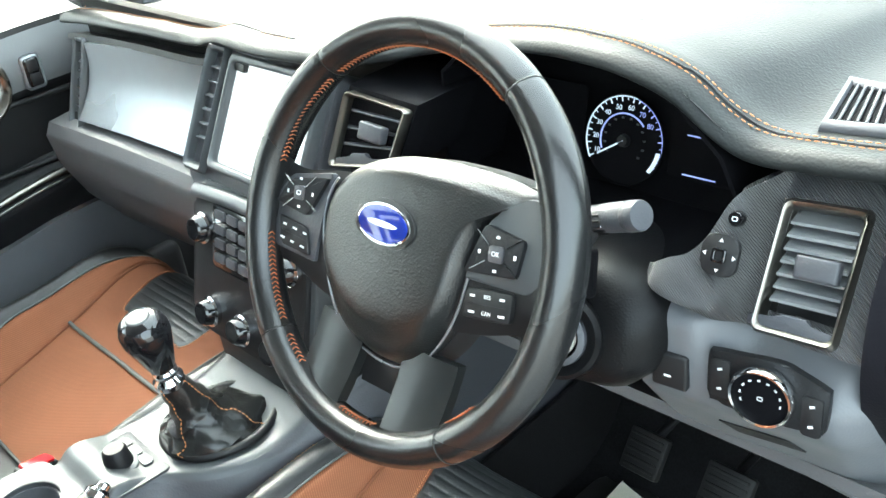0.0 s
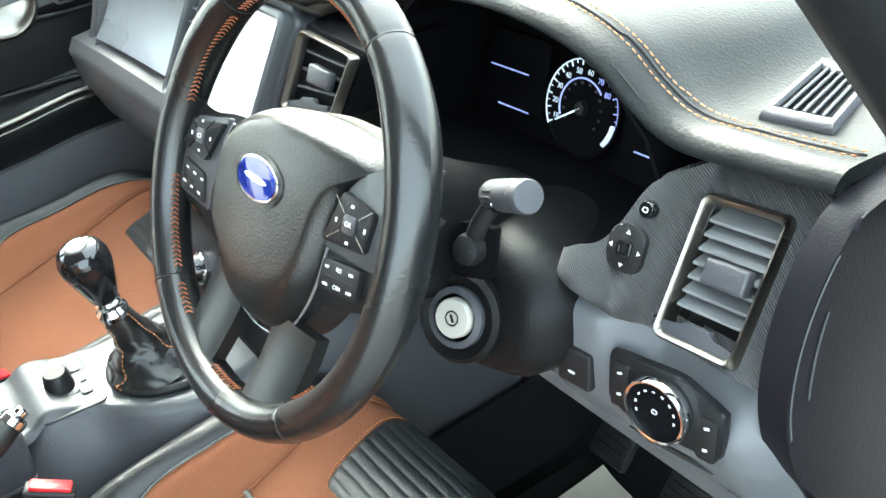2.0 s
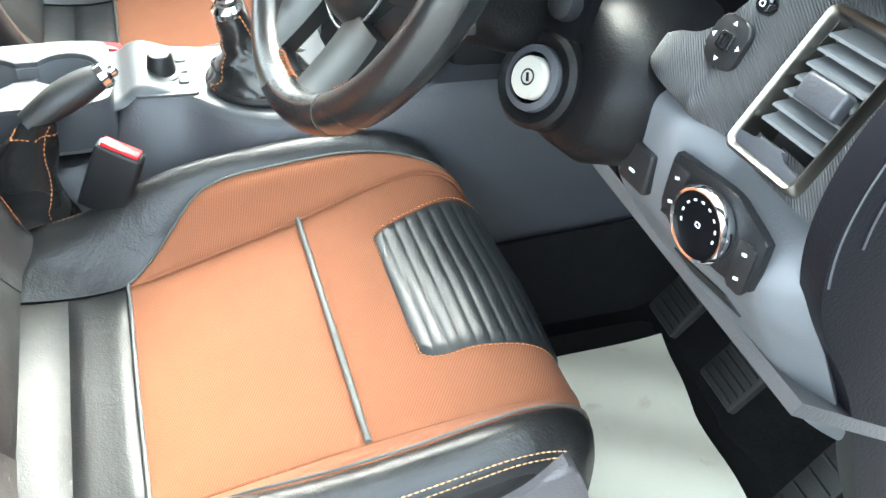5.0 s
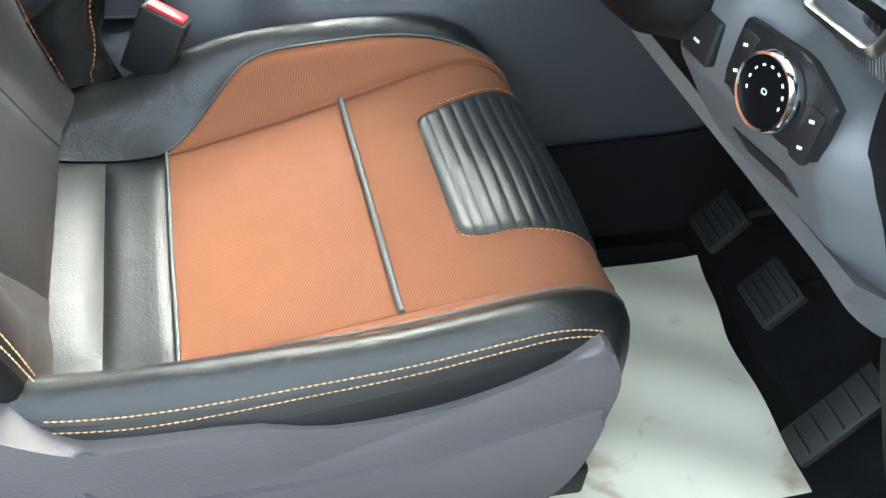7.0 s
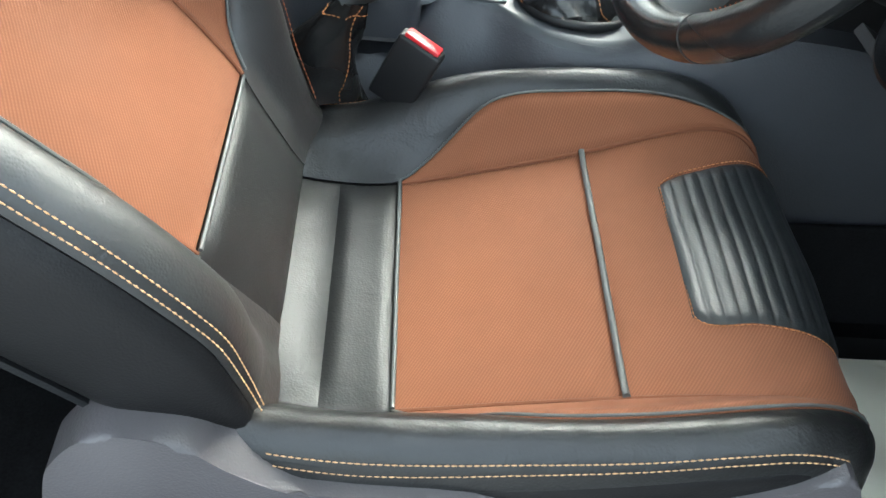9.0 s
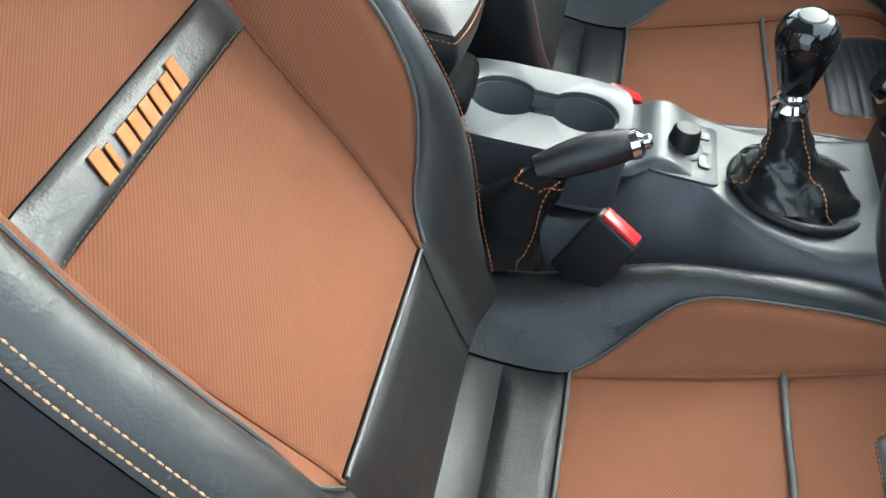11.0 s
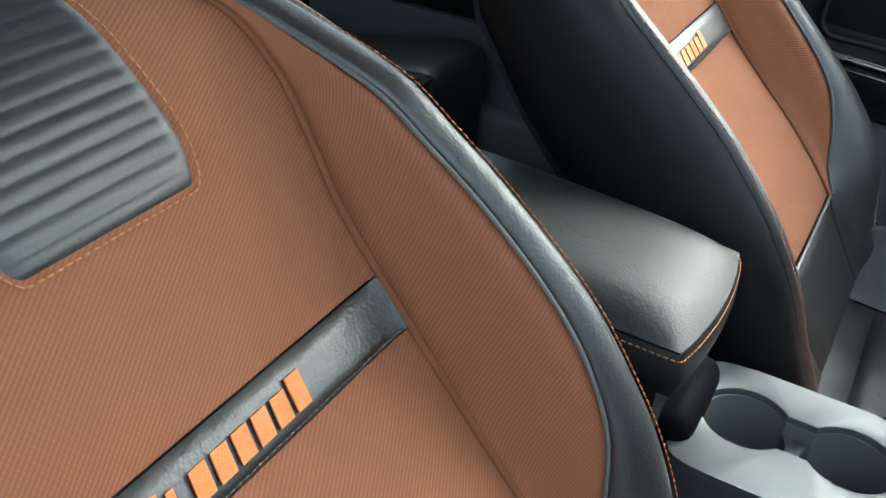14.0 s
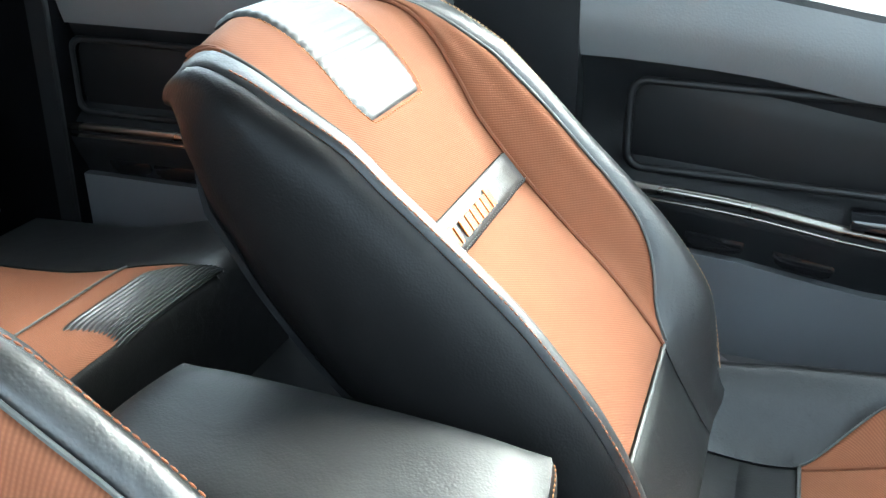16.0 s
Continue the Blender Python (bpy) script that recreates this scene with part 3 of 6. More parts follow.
def bench_back(x, v, lift=0.0):
    """The backrest's face: a stuffed slab, rounded over at its ends and foot."""
    e = max(0.0, (abs(x) - 0.50) / 0.165)
    y = -1.305 - 0.115 * v + 0.030 * math.sin(math.pi * min(1, v * 1.1)) - 0.105 * e ** 3 - 0.03 * max(0.0, 1 - v / 0.12) ** 2
    return Vector((x, y + lift, 0.415 + 0.565 * v))


rb = part("backrest", grid(lambda u, v: bench_back(-0.665 + 1.33 * u, v), 40, 24, -0.06), LEATHER, rear, "black leather backrest")
for x0 in (-0.515, 0.17):
    part("backrest_panel", grid(lambda u, v: bench_back(x0 + 0.345 * u, 0.21 + 0.72 * v, 0.004 + 0.008 * (1 - abs(2 * u - 1) ** 6)), 16, 16, -0.02), TAN, rb, "tan twill panel")
    part("piping", tube([bench_back(x0 + 0.345 * u, 0.21, 0.007) for u in np.linspace(0, 1, 16)], 0.002, 6), PIPING, rb)
part("buckle_tongue", box(0.018, 0.006, 0.045, 0.003, pose(-0.535, -1.275, 0.515, 8, 0, 10)), DGREY, rear, "small grey belt tongue")

# ---------------------------------------------------------------- dashboard
dash = thing("dashboard", (0, 0.45, 0.40), "black and grey dashboard with orange stitching and silver trim", "dashboard")
PAD_X0, PAD_X1 = -0.665, 0.676
LIP = [(-0.665, 0.214, 0.830), (-0.60, 0.222, 0.833), (-0.40, 0.226, 0.840), (-0.24, 0.226, 0.846), (-0.20, 0.220, 0.856), (-0.165, 0.212, 0.864), (-0.10, 0.204, 0.866), (0.0, 0.205, 0.868), (0.08, 0.225, 0.868), (0.13, 0.250, 0.874),
       (0.171, 0.276, 0.880), (0.25, 0.275, 0.895), (0.33, 0.275, 0.903), (0.38, 0.275, 0.902), (0.425, 0.275, 0.897), (0.48, 0.276, 0.879), (0.51, 0.278, 0.857), (0.54, 0.280, 0.842), (0.60, 0.284, 0.841), (0.676, 0.292, 0.846)]


def lip(x, k):
    return ip(x, [(p[0], p[k]) for p in LIP])


def pad_top(u, v):
    x = PAD_X0 + (PAD_X1 - PAD_X0) * u
    y0, z0 = lip(x, 1), lip(x, 2) + 0.011
    hood = max(0.0, z0 - 0.873)
    # front edge, rolled over the lip, then back to the windscreen
    prof = [(0.012, -0.012), (0.000, -0.008), (0.003, 0.000), (0.018, 0.006), (0.055, 0.005), (0.10, 0.002 - 0.15 * hood), (0.20, 0.004 - 0.55 * hood), (0.32, -0.75 * hood), (0.46, -0.01 - 0.9 * hood)]
    f = v ** 1.5 * (len(prof) - 1)
    k = min(len(prof) - 2, int(f))
    t = f - k
    a = prof[max(k - 1, 0)]
    b_, c_ = prof[k], prof[k + 1]
    d = prof[min(k + 2, len(prof) - 1)]
    cr = lambda i: 0.5 * (2 * b_[i] + (c_[i] - a[i]) * t + (2 * a[i] - 5 * b_[i] + 4 * c_[i] - d[i]) * t * t + (3 * b_[i] - a[i] - 3 * c_[i] + d[i]) * t ** 3)
    far = 0.70 - 0.10 * (x / 0.8) ** 2
    y = y0 + cr(0) * (far - y0) / 0.46
    return (x, y, z0 + cr(1))


top_pad = part("top_pad", grid(pad_top, 150, 60, 0.012), PAD, dash, "grained black soft top")


def on_pad(x, d):
    """A place on the top, d behind the lip."""
    best = None
    for v in np.linspace(0.05, 1, 120):
        p = pad_top((x - PAD_X0) / (PAD_X1 - PAD_X0), v)
        if p[1] - lip(x, 1) >= d and v > 0.25:
            best = p
            break
    return Vector(best or pad_top((x - PAD_X0) / (PAD_X1 - PAD_X0), 1)) + Vector((0, 0, 0.0012))


for x0, x1, lab in ((0.20, 0.672, "orange double seam"), (-0.655, -0.02, "orange double seam")):
    for d in (0.028, 0.041):
        part("stitching", stitches([on_pad(x, d) for x in np.linspace(x0, x1, 160)], 0.005, 0.0022, 0.0006), ORANGE, top_pad, lab)
    part("seam", tube([on_pad(x, 0.0345) - Vector((0, 0, 0.0008)) for x in np.linspace(x0, x1, 160)], 0.0014, 6), DARK, top_pad)


def vent_top(corners, n, lab):
    """A demister outlet let into the dash top: near left, near right, far right, far left corners; frame and slats."""
    zz = [on_pad(x, y - lip(x, 1)).z for x, y in corners]
    sub = lambda n2: [(corners[i][0] + (corners[(i + 1) % 4][0] - corners[i][0]) * k / n2, corners[i][1] + (corners[(i + 1) % 4][1] - corners[i][1]) * k / n2,
                       zz[i] + (zz[(i + 1) % 4] - zz[i]) * k / n2) for i in range(4) for k in range(n2)]
    po = [Vector(p) for p in sub(6)]
    mid = sum(po, Vector()) / len(po)
    ring = lambda f, h: [mid + (p - mid) * f + Vector((0, 0, h)) for p in po]
    rows = [ring(1.0, -0.004), ring(1.0, 0.002), ring(0.94, 0.006), ring(0.80, 0.006), ring(0.74, 0.003), ring(0.72, -0.004)]
    fr = part("demister_vent", loft([r + [r[0]] for r in rows], caps=False, closed=False, smooth=60), DGREY, dash, lab)
    part("well", loft([ring(0.75, 0.0022), ring(0.3, 0.0022), ring(0.01, 0.0022)], caps=False), SEAL, fr)
    pi = ring(0.74, 0.004)
    for i in range(n):
        f = (i + 0.8) / (n + 0.6)
        part("slat", tube([pi[0].lerp(pi[6], f), pi[18].lerp(pi[12], f)], 0.0014, 6), DGREY, fr)
    return fr


vent_top([(0.576, 0.341), (0.632, 0.349), (0.602, 0.443), (0.548, 0.450)], 5, "grey framed demister outlet")
vent_top([(-0.63, 0.31), (-0.55, 0.31), (-0.53, 0.37), (-0.61, 0.38)], 6, "grey framed demister outlet")
vent_top([(0.055, 0.285), (0.120, 0.290), (0.115, 0.330), (0.055, 0.325)], 4, "small dark outlet")

# hood sides and the dial recess
cluster = part("instrument_panel", slab([(x, z) for x, z in ((0.175, 0.73), (0.53, 0.73), (0.535, 0.80), (0.50, 0.86), (0.44, 0.892), (0.34, 0.900), (0.25, 0.893), (0.185, 0.865))], 0.01,
               Matrix(((1, 0, 0, 0), (0, 0.25, 1, 0.180), (0, 1, 0, 0), (0, 0, 0, 1))), 0.002), SEAL, dash, "black instrument panel")


def recess(u, v):
    k = u * 16
    ring = [(0.165, 0.735), (0.172, 0.80), (0.178, 0.862), (0.215, 0.892), (0.28, 0.906), (0.35, 0.909), (0.42, 0.904), (0.478, 0.880), (0.522, 0.840), (0.540, 0.800), (0.540, 0.735)]
    f = u * (len(ring) - 1)
    i = min(len(ring) - 2, int(f))
    x = ring[i][0] + (ring[i + 1][0] - ring[i][0]) * (f - i)
    z = ring[i][1] + (ring[i + 1][1] - ring[i][1]) * (f - i)
    s = 1 - 0.06 * v
    return (0.355 + (x - 0.355) * s, 0.283 + 0.125 * v, 0.80 + (z - 0.80) * s)


part("hood_lining", grid(recess, 40, 8, 0.004), SEAL, dash, "matt black hood lining")
part("recess_floor", grid(lambda u, v: (0.16 + 0.33 * u, 0.245 + 0.175 * v, 0.742 - 0.012 * v), 8, 8, 0.006), SEAL, dash)
DIAL = facing((0.356, 0.366, 0.787), (0.05, -1.0, 0.28))
part("dial", lathe([(0.0, 0.0), (0.0455, 0.0), (0.0470, 0.002), (0.0480, 0.0)], DIAL, 48), SEAL, cluster, "black speedometer dial")


def dial_arc(r, a0, a1, width, material, name, label=""):
    pts = [DIAL @ Vector((r * math.cos(radians(a)), r * math.sin(radians(a)), 0.0025)) for a in np.linspace(a0, a1, 40)]
    return part(name, tube(pts, width, 6), material, cluster, label)


dial_arc(0.0462, 212, 76, 0.0008, LCD, "scale_arc", "lit outer scale line")
dial_arc(0.0458, 74, -6, 0.0004, LINEGLOW, "scale_arc")
dial_arc(0.0425, -8, -38, 0.0024, LCD, "scale_arc", "lit lower scale block")
dial_arc(0.0285, 205, 40, 0.0009, LINEGLOW, "inner_arc", "dim inner scale line")
for k in range(27):
    a = radians(210 - k * 9.2)
    big = k % 2 == 0
    r0, r1 = (0.0405 if big else 0.0425), 0.0455
    part("tick", box(0.0012 if big else 0.0007, r1 - r0, 0.001, 0, DIAL @ pose(0, 0, 0.002, 0, 0, math.degrees(a) - 90) @ pose(0, (r0 + r1) / 2, 0)), LCD if k < 17 else LINEGLOW, cluster)
part("needle", box(0.0018, 0.036, 0.002, 0.0005, DIAL @ pose(0, 0, 0.005, 0, 0, 122) @ pose(0, 0.016, 0)), LCD, cluster, "white needle")
part("needle_hub", lathe([(0, 0.006), (0.006, 0.006), (0.007, 0.0)], DIAL), DARK, cluster)
for k, tx in enumerate(("10", "20", "30", "40", "50", "60", "70", "80")):
    a = radians(205 - k * 24.5)
    lettering(tx, 0.0076, DIAL @ pose(0.0350 * math.cos(a), 0.0350 * math.sin(a), 0.002), LCD if k < 6 else LINEGLOW, cluster)
for k in range(12):
    a = radians(215 - k * 23)
    part("small_mark", box(0.003, 0.002, 0.0006, 0, DIAL @ pose(0.024 * math.cos(a), 0.024 * math.sin(a), 0.0015)), DGREY, cluster)
for x, y, w in ((-0.1027, 0.0139, 0.056), (-0.090, -0.0232, 0.045), (0.082, 0.0195, 0.018), (0.091, -0.0200, 0.036)):
    part("display_line", box(w, 0.0012, 0.0015, 0, DIAL @ pose(x, y, 0.004)), LINEGLOW, cluster, "thin violet display line")
for x in (0.262, 0.452):
    part("display", slab(rounded(0.085, 0.075, 0.006), 0.002, DIAL @ pose(x - 0.356, 0.012, -0.001), 0.0005), SEAL, cluster, "dark information display")

# outer module beside the wheel: woven-effect panel, vent, mirror switch
MN = (0.10, -0.92, 0.40)


def module_top(x):
    return ip(x, [(0.484, 0.752), (0.507, 0.767), (0.528, 0.778), (0.539, 0.796), (0.545, 0.812), (0.552, 0.824), (0.565, 0.832), (0.60, 0.842), (0.676, 0.846)])


def module(u, v):
    x = 0.484 + 0.192 * u
    z = ip(x, [(0.484, 0.742), (0.52, 0.736), (0.57, 0.724), (0.676, 0.718)])
    z += (module_top(x) - z) * v
    y = ip(z, [(0.715, 0.222), (0.726, 0.214), (0.738, 0.211), (0.755, 0.219), (0.78, 0.235), (0.80, 0.245), (0.85, 0.272)])
    y += ip(x, [(0.484, 0.012), (0.495, 0.0), (0.55, 0.0)])
    f = min(1.0, max(0.0, (x - 0.552) / 0.030))
    f = f * f * (3 - 2 * f)
    plane = 0.294 + 0.0638 * (x - 0.649) + 0.6277 * (z - 0.82) + 0.0015 + 0.6 * max(0.0, x - 0.655) ** 1.4
    return (x, y + (plane - y) * f, z)


panel_mesh = grid(module, 76, 48, 0.010)
# the outlet goes through the panel
bm = bmesh.new()
bm.from_mesh(panel_mesh)
bmesh.ops.delete(bm, geom=[fc for fc in bm.faces if 0.5885 < fc.calc_center_median().x < 0.6490 and 0.732 < fc.calc_center_median().z + 0.05 * (0.62 - fc.calc_center_median().x) < 0.813], context="FACES")
bm.to_mesh(panel_mesh)
bm.free()
module_panel = part("outer_panel", panel_mesh, CARBON, dash, "dark woven-effect panel")


MS = facing((0.5535, 0.2325, 0.780), MN)
ms = part("mirror_switch", slab(rounded(0.032, 0.035, 0.010), 0.005, MS, 0.002, 3), DARK, module_panel, "black mirror adjuster with white arrows")
part("joystick", slab(rounded(0.013, 0.013, 0.003), 0.0075, MS, 0.0015, 2, rounded(0.006, 0.007, 0.0015)), GLOSS, ms)
for a in range(4):
    q = MS @ pose(0, 0, 0.0053, 0, 0, 90 * a) @ pose(0, 0.0115, 0)
    part("arrow", mesh([q @ Vector(p) for p in ((-0.002, 0, 0), (0.002, 0, 0), (0, 0.003, 0), (-0.002, 0, 0.0004), (0.002, 0, 0.0004), (0, 0.003, 0.0004))], [(0, 2, 1), (3, 4, 5), (0, 1, 4, 3), (1, 2, 5, 4), (2, 0, 3, 5)], False), WHITE, ms)
FB = facing((0.5570, 0.2490, 0.8075), MN)
fb = part("fold_button", lathe([(0, 0.004), (0.0055, 0.004), (0.0068, 0.002), (0.0068, -0.004)], FB), GLOSS, module_panel, "round black button")
part("symbol", slab(rounded(0.005, 0.004, 0.0015), 0.0005, FB @ pose(0, 0, 0.004), 0, 1, rounded(0.0036, 0.0026, 0.001)), WHITE, fb)


def air_vent(corners, parent, label, slats=7, tilt=20, bezel=SMOKED, tab=True, n_depth=0.03, slat_mat=GREY):
    """A vent from four corners (top left, top right, bottom right, bottom left): bezel, dark well, slats, tab."""
    tl, tr, br, bl = (Vector(p) for p in corners)
    n = (tr - tl).cross(bl - tl).normalized()
    if n.y > 0:
        n = -n
    at = lambda u, v: (tl.lerp(tr, u)).lerp(bl.lerp(br, u), v)

    def ring(grow, lift, k=7):
        c0 = at(0.5, 0.5)
        pts = []
        for (u, v), a0 in (((1, 0), 0), ((0, 0), 90), ((0, 1), 180), ((1, 1), 270)):
            for i in range(k + 1):
                a = radians(a0 + 90 * i / k)
                r = 0.08
                uu = u + (r * (math.cos(a)) - (r if u else -r)) * 1.2
                vv = v + (-r * math.sin(a) + (r if not v else -r)) * 0.8
                pts.append(at(0.5 + (uu - 0.5) * grow, 0.5 + (vv - 0.5) * (1 + (grow - 1) * 0.72)) + n * lift)
        return pts
    rows = [ring(1.12, -0.004), ring(1.10, 0.003), ring(1.04, 0.007), ring(0.98, 0.006), ring(0.93, 0.001), ring(0.90, -n_depth)]
    rows = [r + [r[0]] for r in rows]
    fr = part("air_vent", loft(rows, caps=False, closed=False, smooth=60), bezel, parent, label)
    part("well", loft([ring(0.97, -n_depth), ring(0.5, -n_depth - 0.002), ring(0.02, -n_depth - 0.002)], caps=False, closed=True), DARK, fr)
    for i in range(slats):
        v = 0.10 + 0.72 * (i + 0.5) / slats
        a, b2 = at(0.07, v), at(0.93, v)
        d = (b2 - a).normalized()
        upv = n.cross(d).normalized()
        if upv.z < 0:
            upv = -upv
        w = ((n * -math.cos(radians(tilt)) + upv * math.sin(radians(tilt))) * 0.030)
        t = upv * 0.0011
        a2, b3 = a - n * 0.003, b2 - n * 0.003
        vs = [a2 + t, b3 + t, b3 + w + t, a2 + w + t, a2 - t, b3 - t, b3 + w - t, a2 + w - t]
        part("slat", mesh(vs, [(0, 1, 2, 3), (7, 6, 5, 4), (0, 4, 5, 1), (1, 5, 6, 2), (2, 6, 7, 3), (3, 7, 4, 0)], False), slat_mat, fr)
    if tab:
        c0 = at(0.60, 0.47)
        xd = (tr - tl).normalized()
        q = Matrix.Translation(c0 + n * 0.002) @ Matrix((xd, n.cross(xd), n)).transposed().to_4x4()
        part("tab", box(0.036, 0.020, 0.012, 0.003, q @ pose(0, 0, 0.002), 3), DGREY, fr, "sliding vent tab")
    if bezel is SMOKED:
        c0 = at(0.48, 0.93)
        xd = (br - bl).normalized()
        q = Matrix.Translation(c0 - n * 0.003) @ Matrix((xd, n.cross(xd), n)).transposed().to_4x4()
        poly = [(-0.038, -0.006), (0.036, -0.006), (0.036, 0.002), (0.014, 0.002), (0.010, 0.008), (-0.012, 0.008), (-0.016, 0.003), (-0.038, 0.003)]
        part("clip", slab(poly, 0.006, q, 0.0015), DGREY, fr)
    return fr


air_vent(((0.5840, 0.283, 0.815), (0.6475, 0.290, 0.818), (0.6520, 0.234, 0.7275), (0.5885, 0.228, 0.7255)), dash, "smoked chrome framed air vent with a dark tab", 7, 34, slat_mat=DOOR_GREY)

# knee panel and switches
KNEE = [(0.222, 0.724), (0.208, 0.716), (0.203, 0.700), (0.203, 0.665), (0.207, 0.635), (0.222, 0.610), (0.245, 0.575), (0.275, 0.535), (0.32, 0.500), (0.40, 0.470)]
KNEE = [(p.x, p.y) for p in spl([(y, z, 0) for y, z in KNEE], 90)]


def knee(u, v):
    x = 0.482 + 0.208 * u
    pts = KNEE
    f = v * (len(pts) - 1)
    k = min(len(pts) - 2, int(f))
    y = pts[k][0] + (pts[k + 1][0] - pts[k][0]) * (f - k)
    z = pts[k][1] + (pts[k + 1][1] - pts[k][1]) * (f - k)
    y += 0.030 * max(0, 0.5 - (x - 0.478) / 0.04) ** 2 + 0.030 * max(0, (x - 0.655) / 0.035) ** 2
    f2, g2 = min(1, max(0, (z - 0.655) / 0.07)), min(1, max(0, (x - 0.535) / 0.05))
    y += 0.048 * f2 * f2 * (3 - 2 * f2) * g2 * g2 * (3 - 2 * g2)
    f3 = min(1, max(0, (0.63 - z) / 0.14))
    drop = 0.02 * f3 * f3 * (3 - 2 * f3) * (x - 0.55) / 0.1
    y += ip(x, [(0.478, 0.0), (0.52, 0.0045), (0.56, 0.009), (0.61, 0.017), (0.67, 0.023)])
    return (x, y, z - drop)


knee_panel = part("knee_panel", grid(knee, 40, 60, -0.012), GREY, dash, "grey lower panel")
part("under_panel", grid(lambda u, v: (0.15 + 0.55 * u, 0.262 + 0.20 * v, 0.575 - 0.115 * v - 0.02 * (1 - u)), 16, 10, 0.012), MGREY, dash, "grey under-dash cover")
KN = (0.13, -1.0, 0.06)
tsw = part("trailer_switch", box(0.034, 0.036, 0.010, 0.003, facing((0.5210, 0.2060, 0.6640), KN), 3), DARK, knee_panel, "square black push switch")
part("symbol", slab(rounded(0.007, 0.0022, 0.001), 0.0006, facing((0.5205, 0.2006, 0.660), KN), 0), WHITE, tsw)
HL = facing((0.6065, 0.2190, 0.6725), KN)
hl_poly = [(-0.050, 0.022), (-0.046, 0.027), (-0.020, 0.030), (0.012, 0.033), (0.030, 0.028), (0.050, 0.020), (0.053, 0.014), (0.052, -0.018), (0.047, -0.022), (0.020, -0.027), (-0.030, -0.026), (-0.046, -0.022), (-0.050, -0.016)]
plate = part("light_switch_plate", slab([(p.x, p.y) for p in spl([(a, b2, 0) for a, b2 in hl_poly], 42, True)], 0.007, HL @ pose(0, 0, -0.002), 0.002), CHARCOAL, knee_panel, "gloss black headlamp switch plate")
part("switch_pad", slab(rounded(0.017, 0.038, 0.003), 0.003, HL @ pose(-0.0385, 0.002, 0.0045), 0.001), DARK, plate)
part("switch_pad", slab(rounded(0.017, 0.038, 0.003), 0.003, HL @ pose(0.0405, -0.008, 0.0045), 0.001), DARK, plate)
part("knob_ring", lathe([(0.0245, 0.004), (0.0275, 0.006), (0.0285, 0.013), (0.0265, 0.017), (0.0245, 0.0165), (0.0235, 0.012)], HL, 48), CHROME, plate, "chrome knob ring")
part("knob_face", lathe([(0, 0.0145), (0.012, 0.0145), (0.0245, 0.013)], HL, 40), SEAL, plate, "black knob face with white symbols")
for k in range(9):
    a = radians(200 - k * 26)
    part("symbol", box(0.0026, 0.0015, 0.0005, 0, HL @ pose(0.0175 * math.cos(a), 0.0175 * math.sin(a), 0.0146, 0, 0, math.degrees(a) - 90)), WHITE, plate)
part("symbol", slab(rounded(0.005, 0.004, 0.0015), 0.0006, HL @ pose(0, 0, 0.0145), 0, 1, rounded(0.0038, 0.0028, 0.001)), WHITE, plate)
for x, y in ((-0.0385, 0.012), (-0.0385, -0.008), (0.0405, 0.003), (0.0405, -0.017)):
    part("symbol", box(0.0042, 0.0022, 0.0006, 0, HL @ pose(x, y, 0.0078, 0, 0, 20)), WHITE, plate)
def knee_at(x, z):
    return Vector(min((knee((x - 0.482) / 0.208, v) for v in np.linspace(0.2, 1, 400)), key=lambda p: abs(p[2] - z)))


cut_n = Vector((0.1, -0.86, -0.5)).normalized()
pocket = [knee_at(x, z) for x, z in ((0.553, 0.604), (0.617, 0.609), (0.631, 0.598), (0.568, 0.591))]
vs = [p - cut_n * 0.006 for p in pocket] + [p + cut_n * 0.0014 for p in pocket]
part("coin_pocket", mesh(vs, [(0, 1, 2, 3), (7, 6, 5, 4), (0, 4, 5, 1), (1, 5, 6, 2), (2, 6, 7, 3), (3, 7, 4, 0)], False), DARK, knee_panel, "dark slot")
# end of the dashboard, open to the door gap
endp = [(p.y, p.z) for p in spl([(0, y, z) for y, z in ((0.305, 0.848), (0.268, 0.828), (0.243, 0.785), (0.233, 0.736), (0.237, 0.689), (0.255, 0.641), (0.29, 0.59), (0.318, 0.538), (0.38, 0.40), (0.50, 0.20), (0.64, 0.22), (0.68, 0.55), (0.64, 0.840), (0.42, 0.852))], 90, True)]
part("end_panel", slab(endp, 0.024, Matrix(((0, 0, 1, 0.676), (1, 0, 0, 0.0), (0, 1, 0, 0), (0, 0, 0, 1))), 0.006, 3), ENDCAP, dash, "dull black end cover")
part("end_seam", tube([(0.6995, y + 0.004, z) for y, z in endp if y < 0.28 and 0.68 < z < 0.83], 0.0012, 6), DGREY, dash, "pale seam edge")
part("end_seam", tube([(0.7003, y + 0.022, z) for y, z in endp if y < 0.30 and 0.71 < z < 0.79], 0.0009, 6), DGREY, dash)

# passenger side
def fascia(u, v):
    x = -0.600 + 0.420 * u
    y = 0.188 + 0.048 * v + 0.014 * math.sin(math.pi * v) - 0.02 * (1 - u) ** 2
    return (x, y, 0.690 + 0.116 * v + 0.022 * u * v)


part("fascia_trim", grid(fascia, 24, 16, 0.01), SILVER, dash, "satin silver fascia")
part("fascia_groove", grid(lambda u, v: (-0.66 + 0.48 * u, 0.192 + 0.01 * v - 0.02 * (1 - u) ** 2, 0.666 + 0.026 * v), 16, 4, 0.01), DARK, dash)


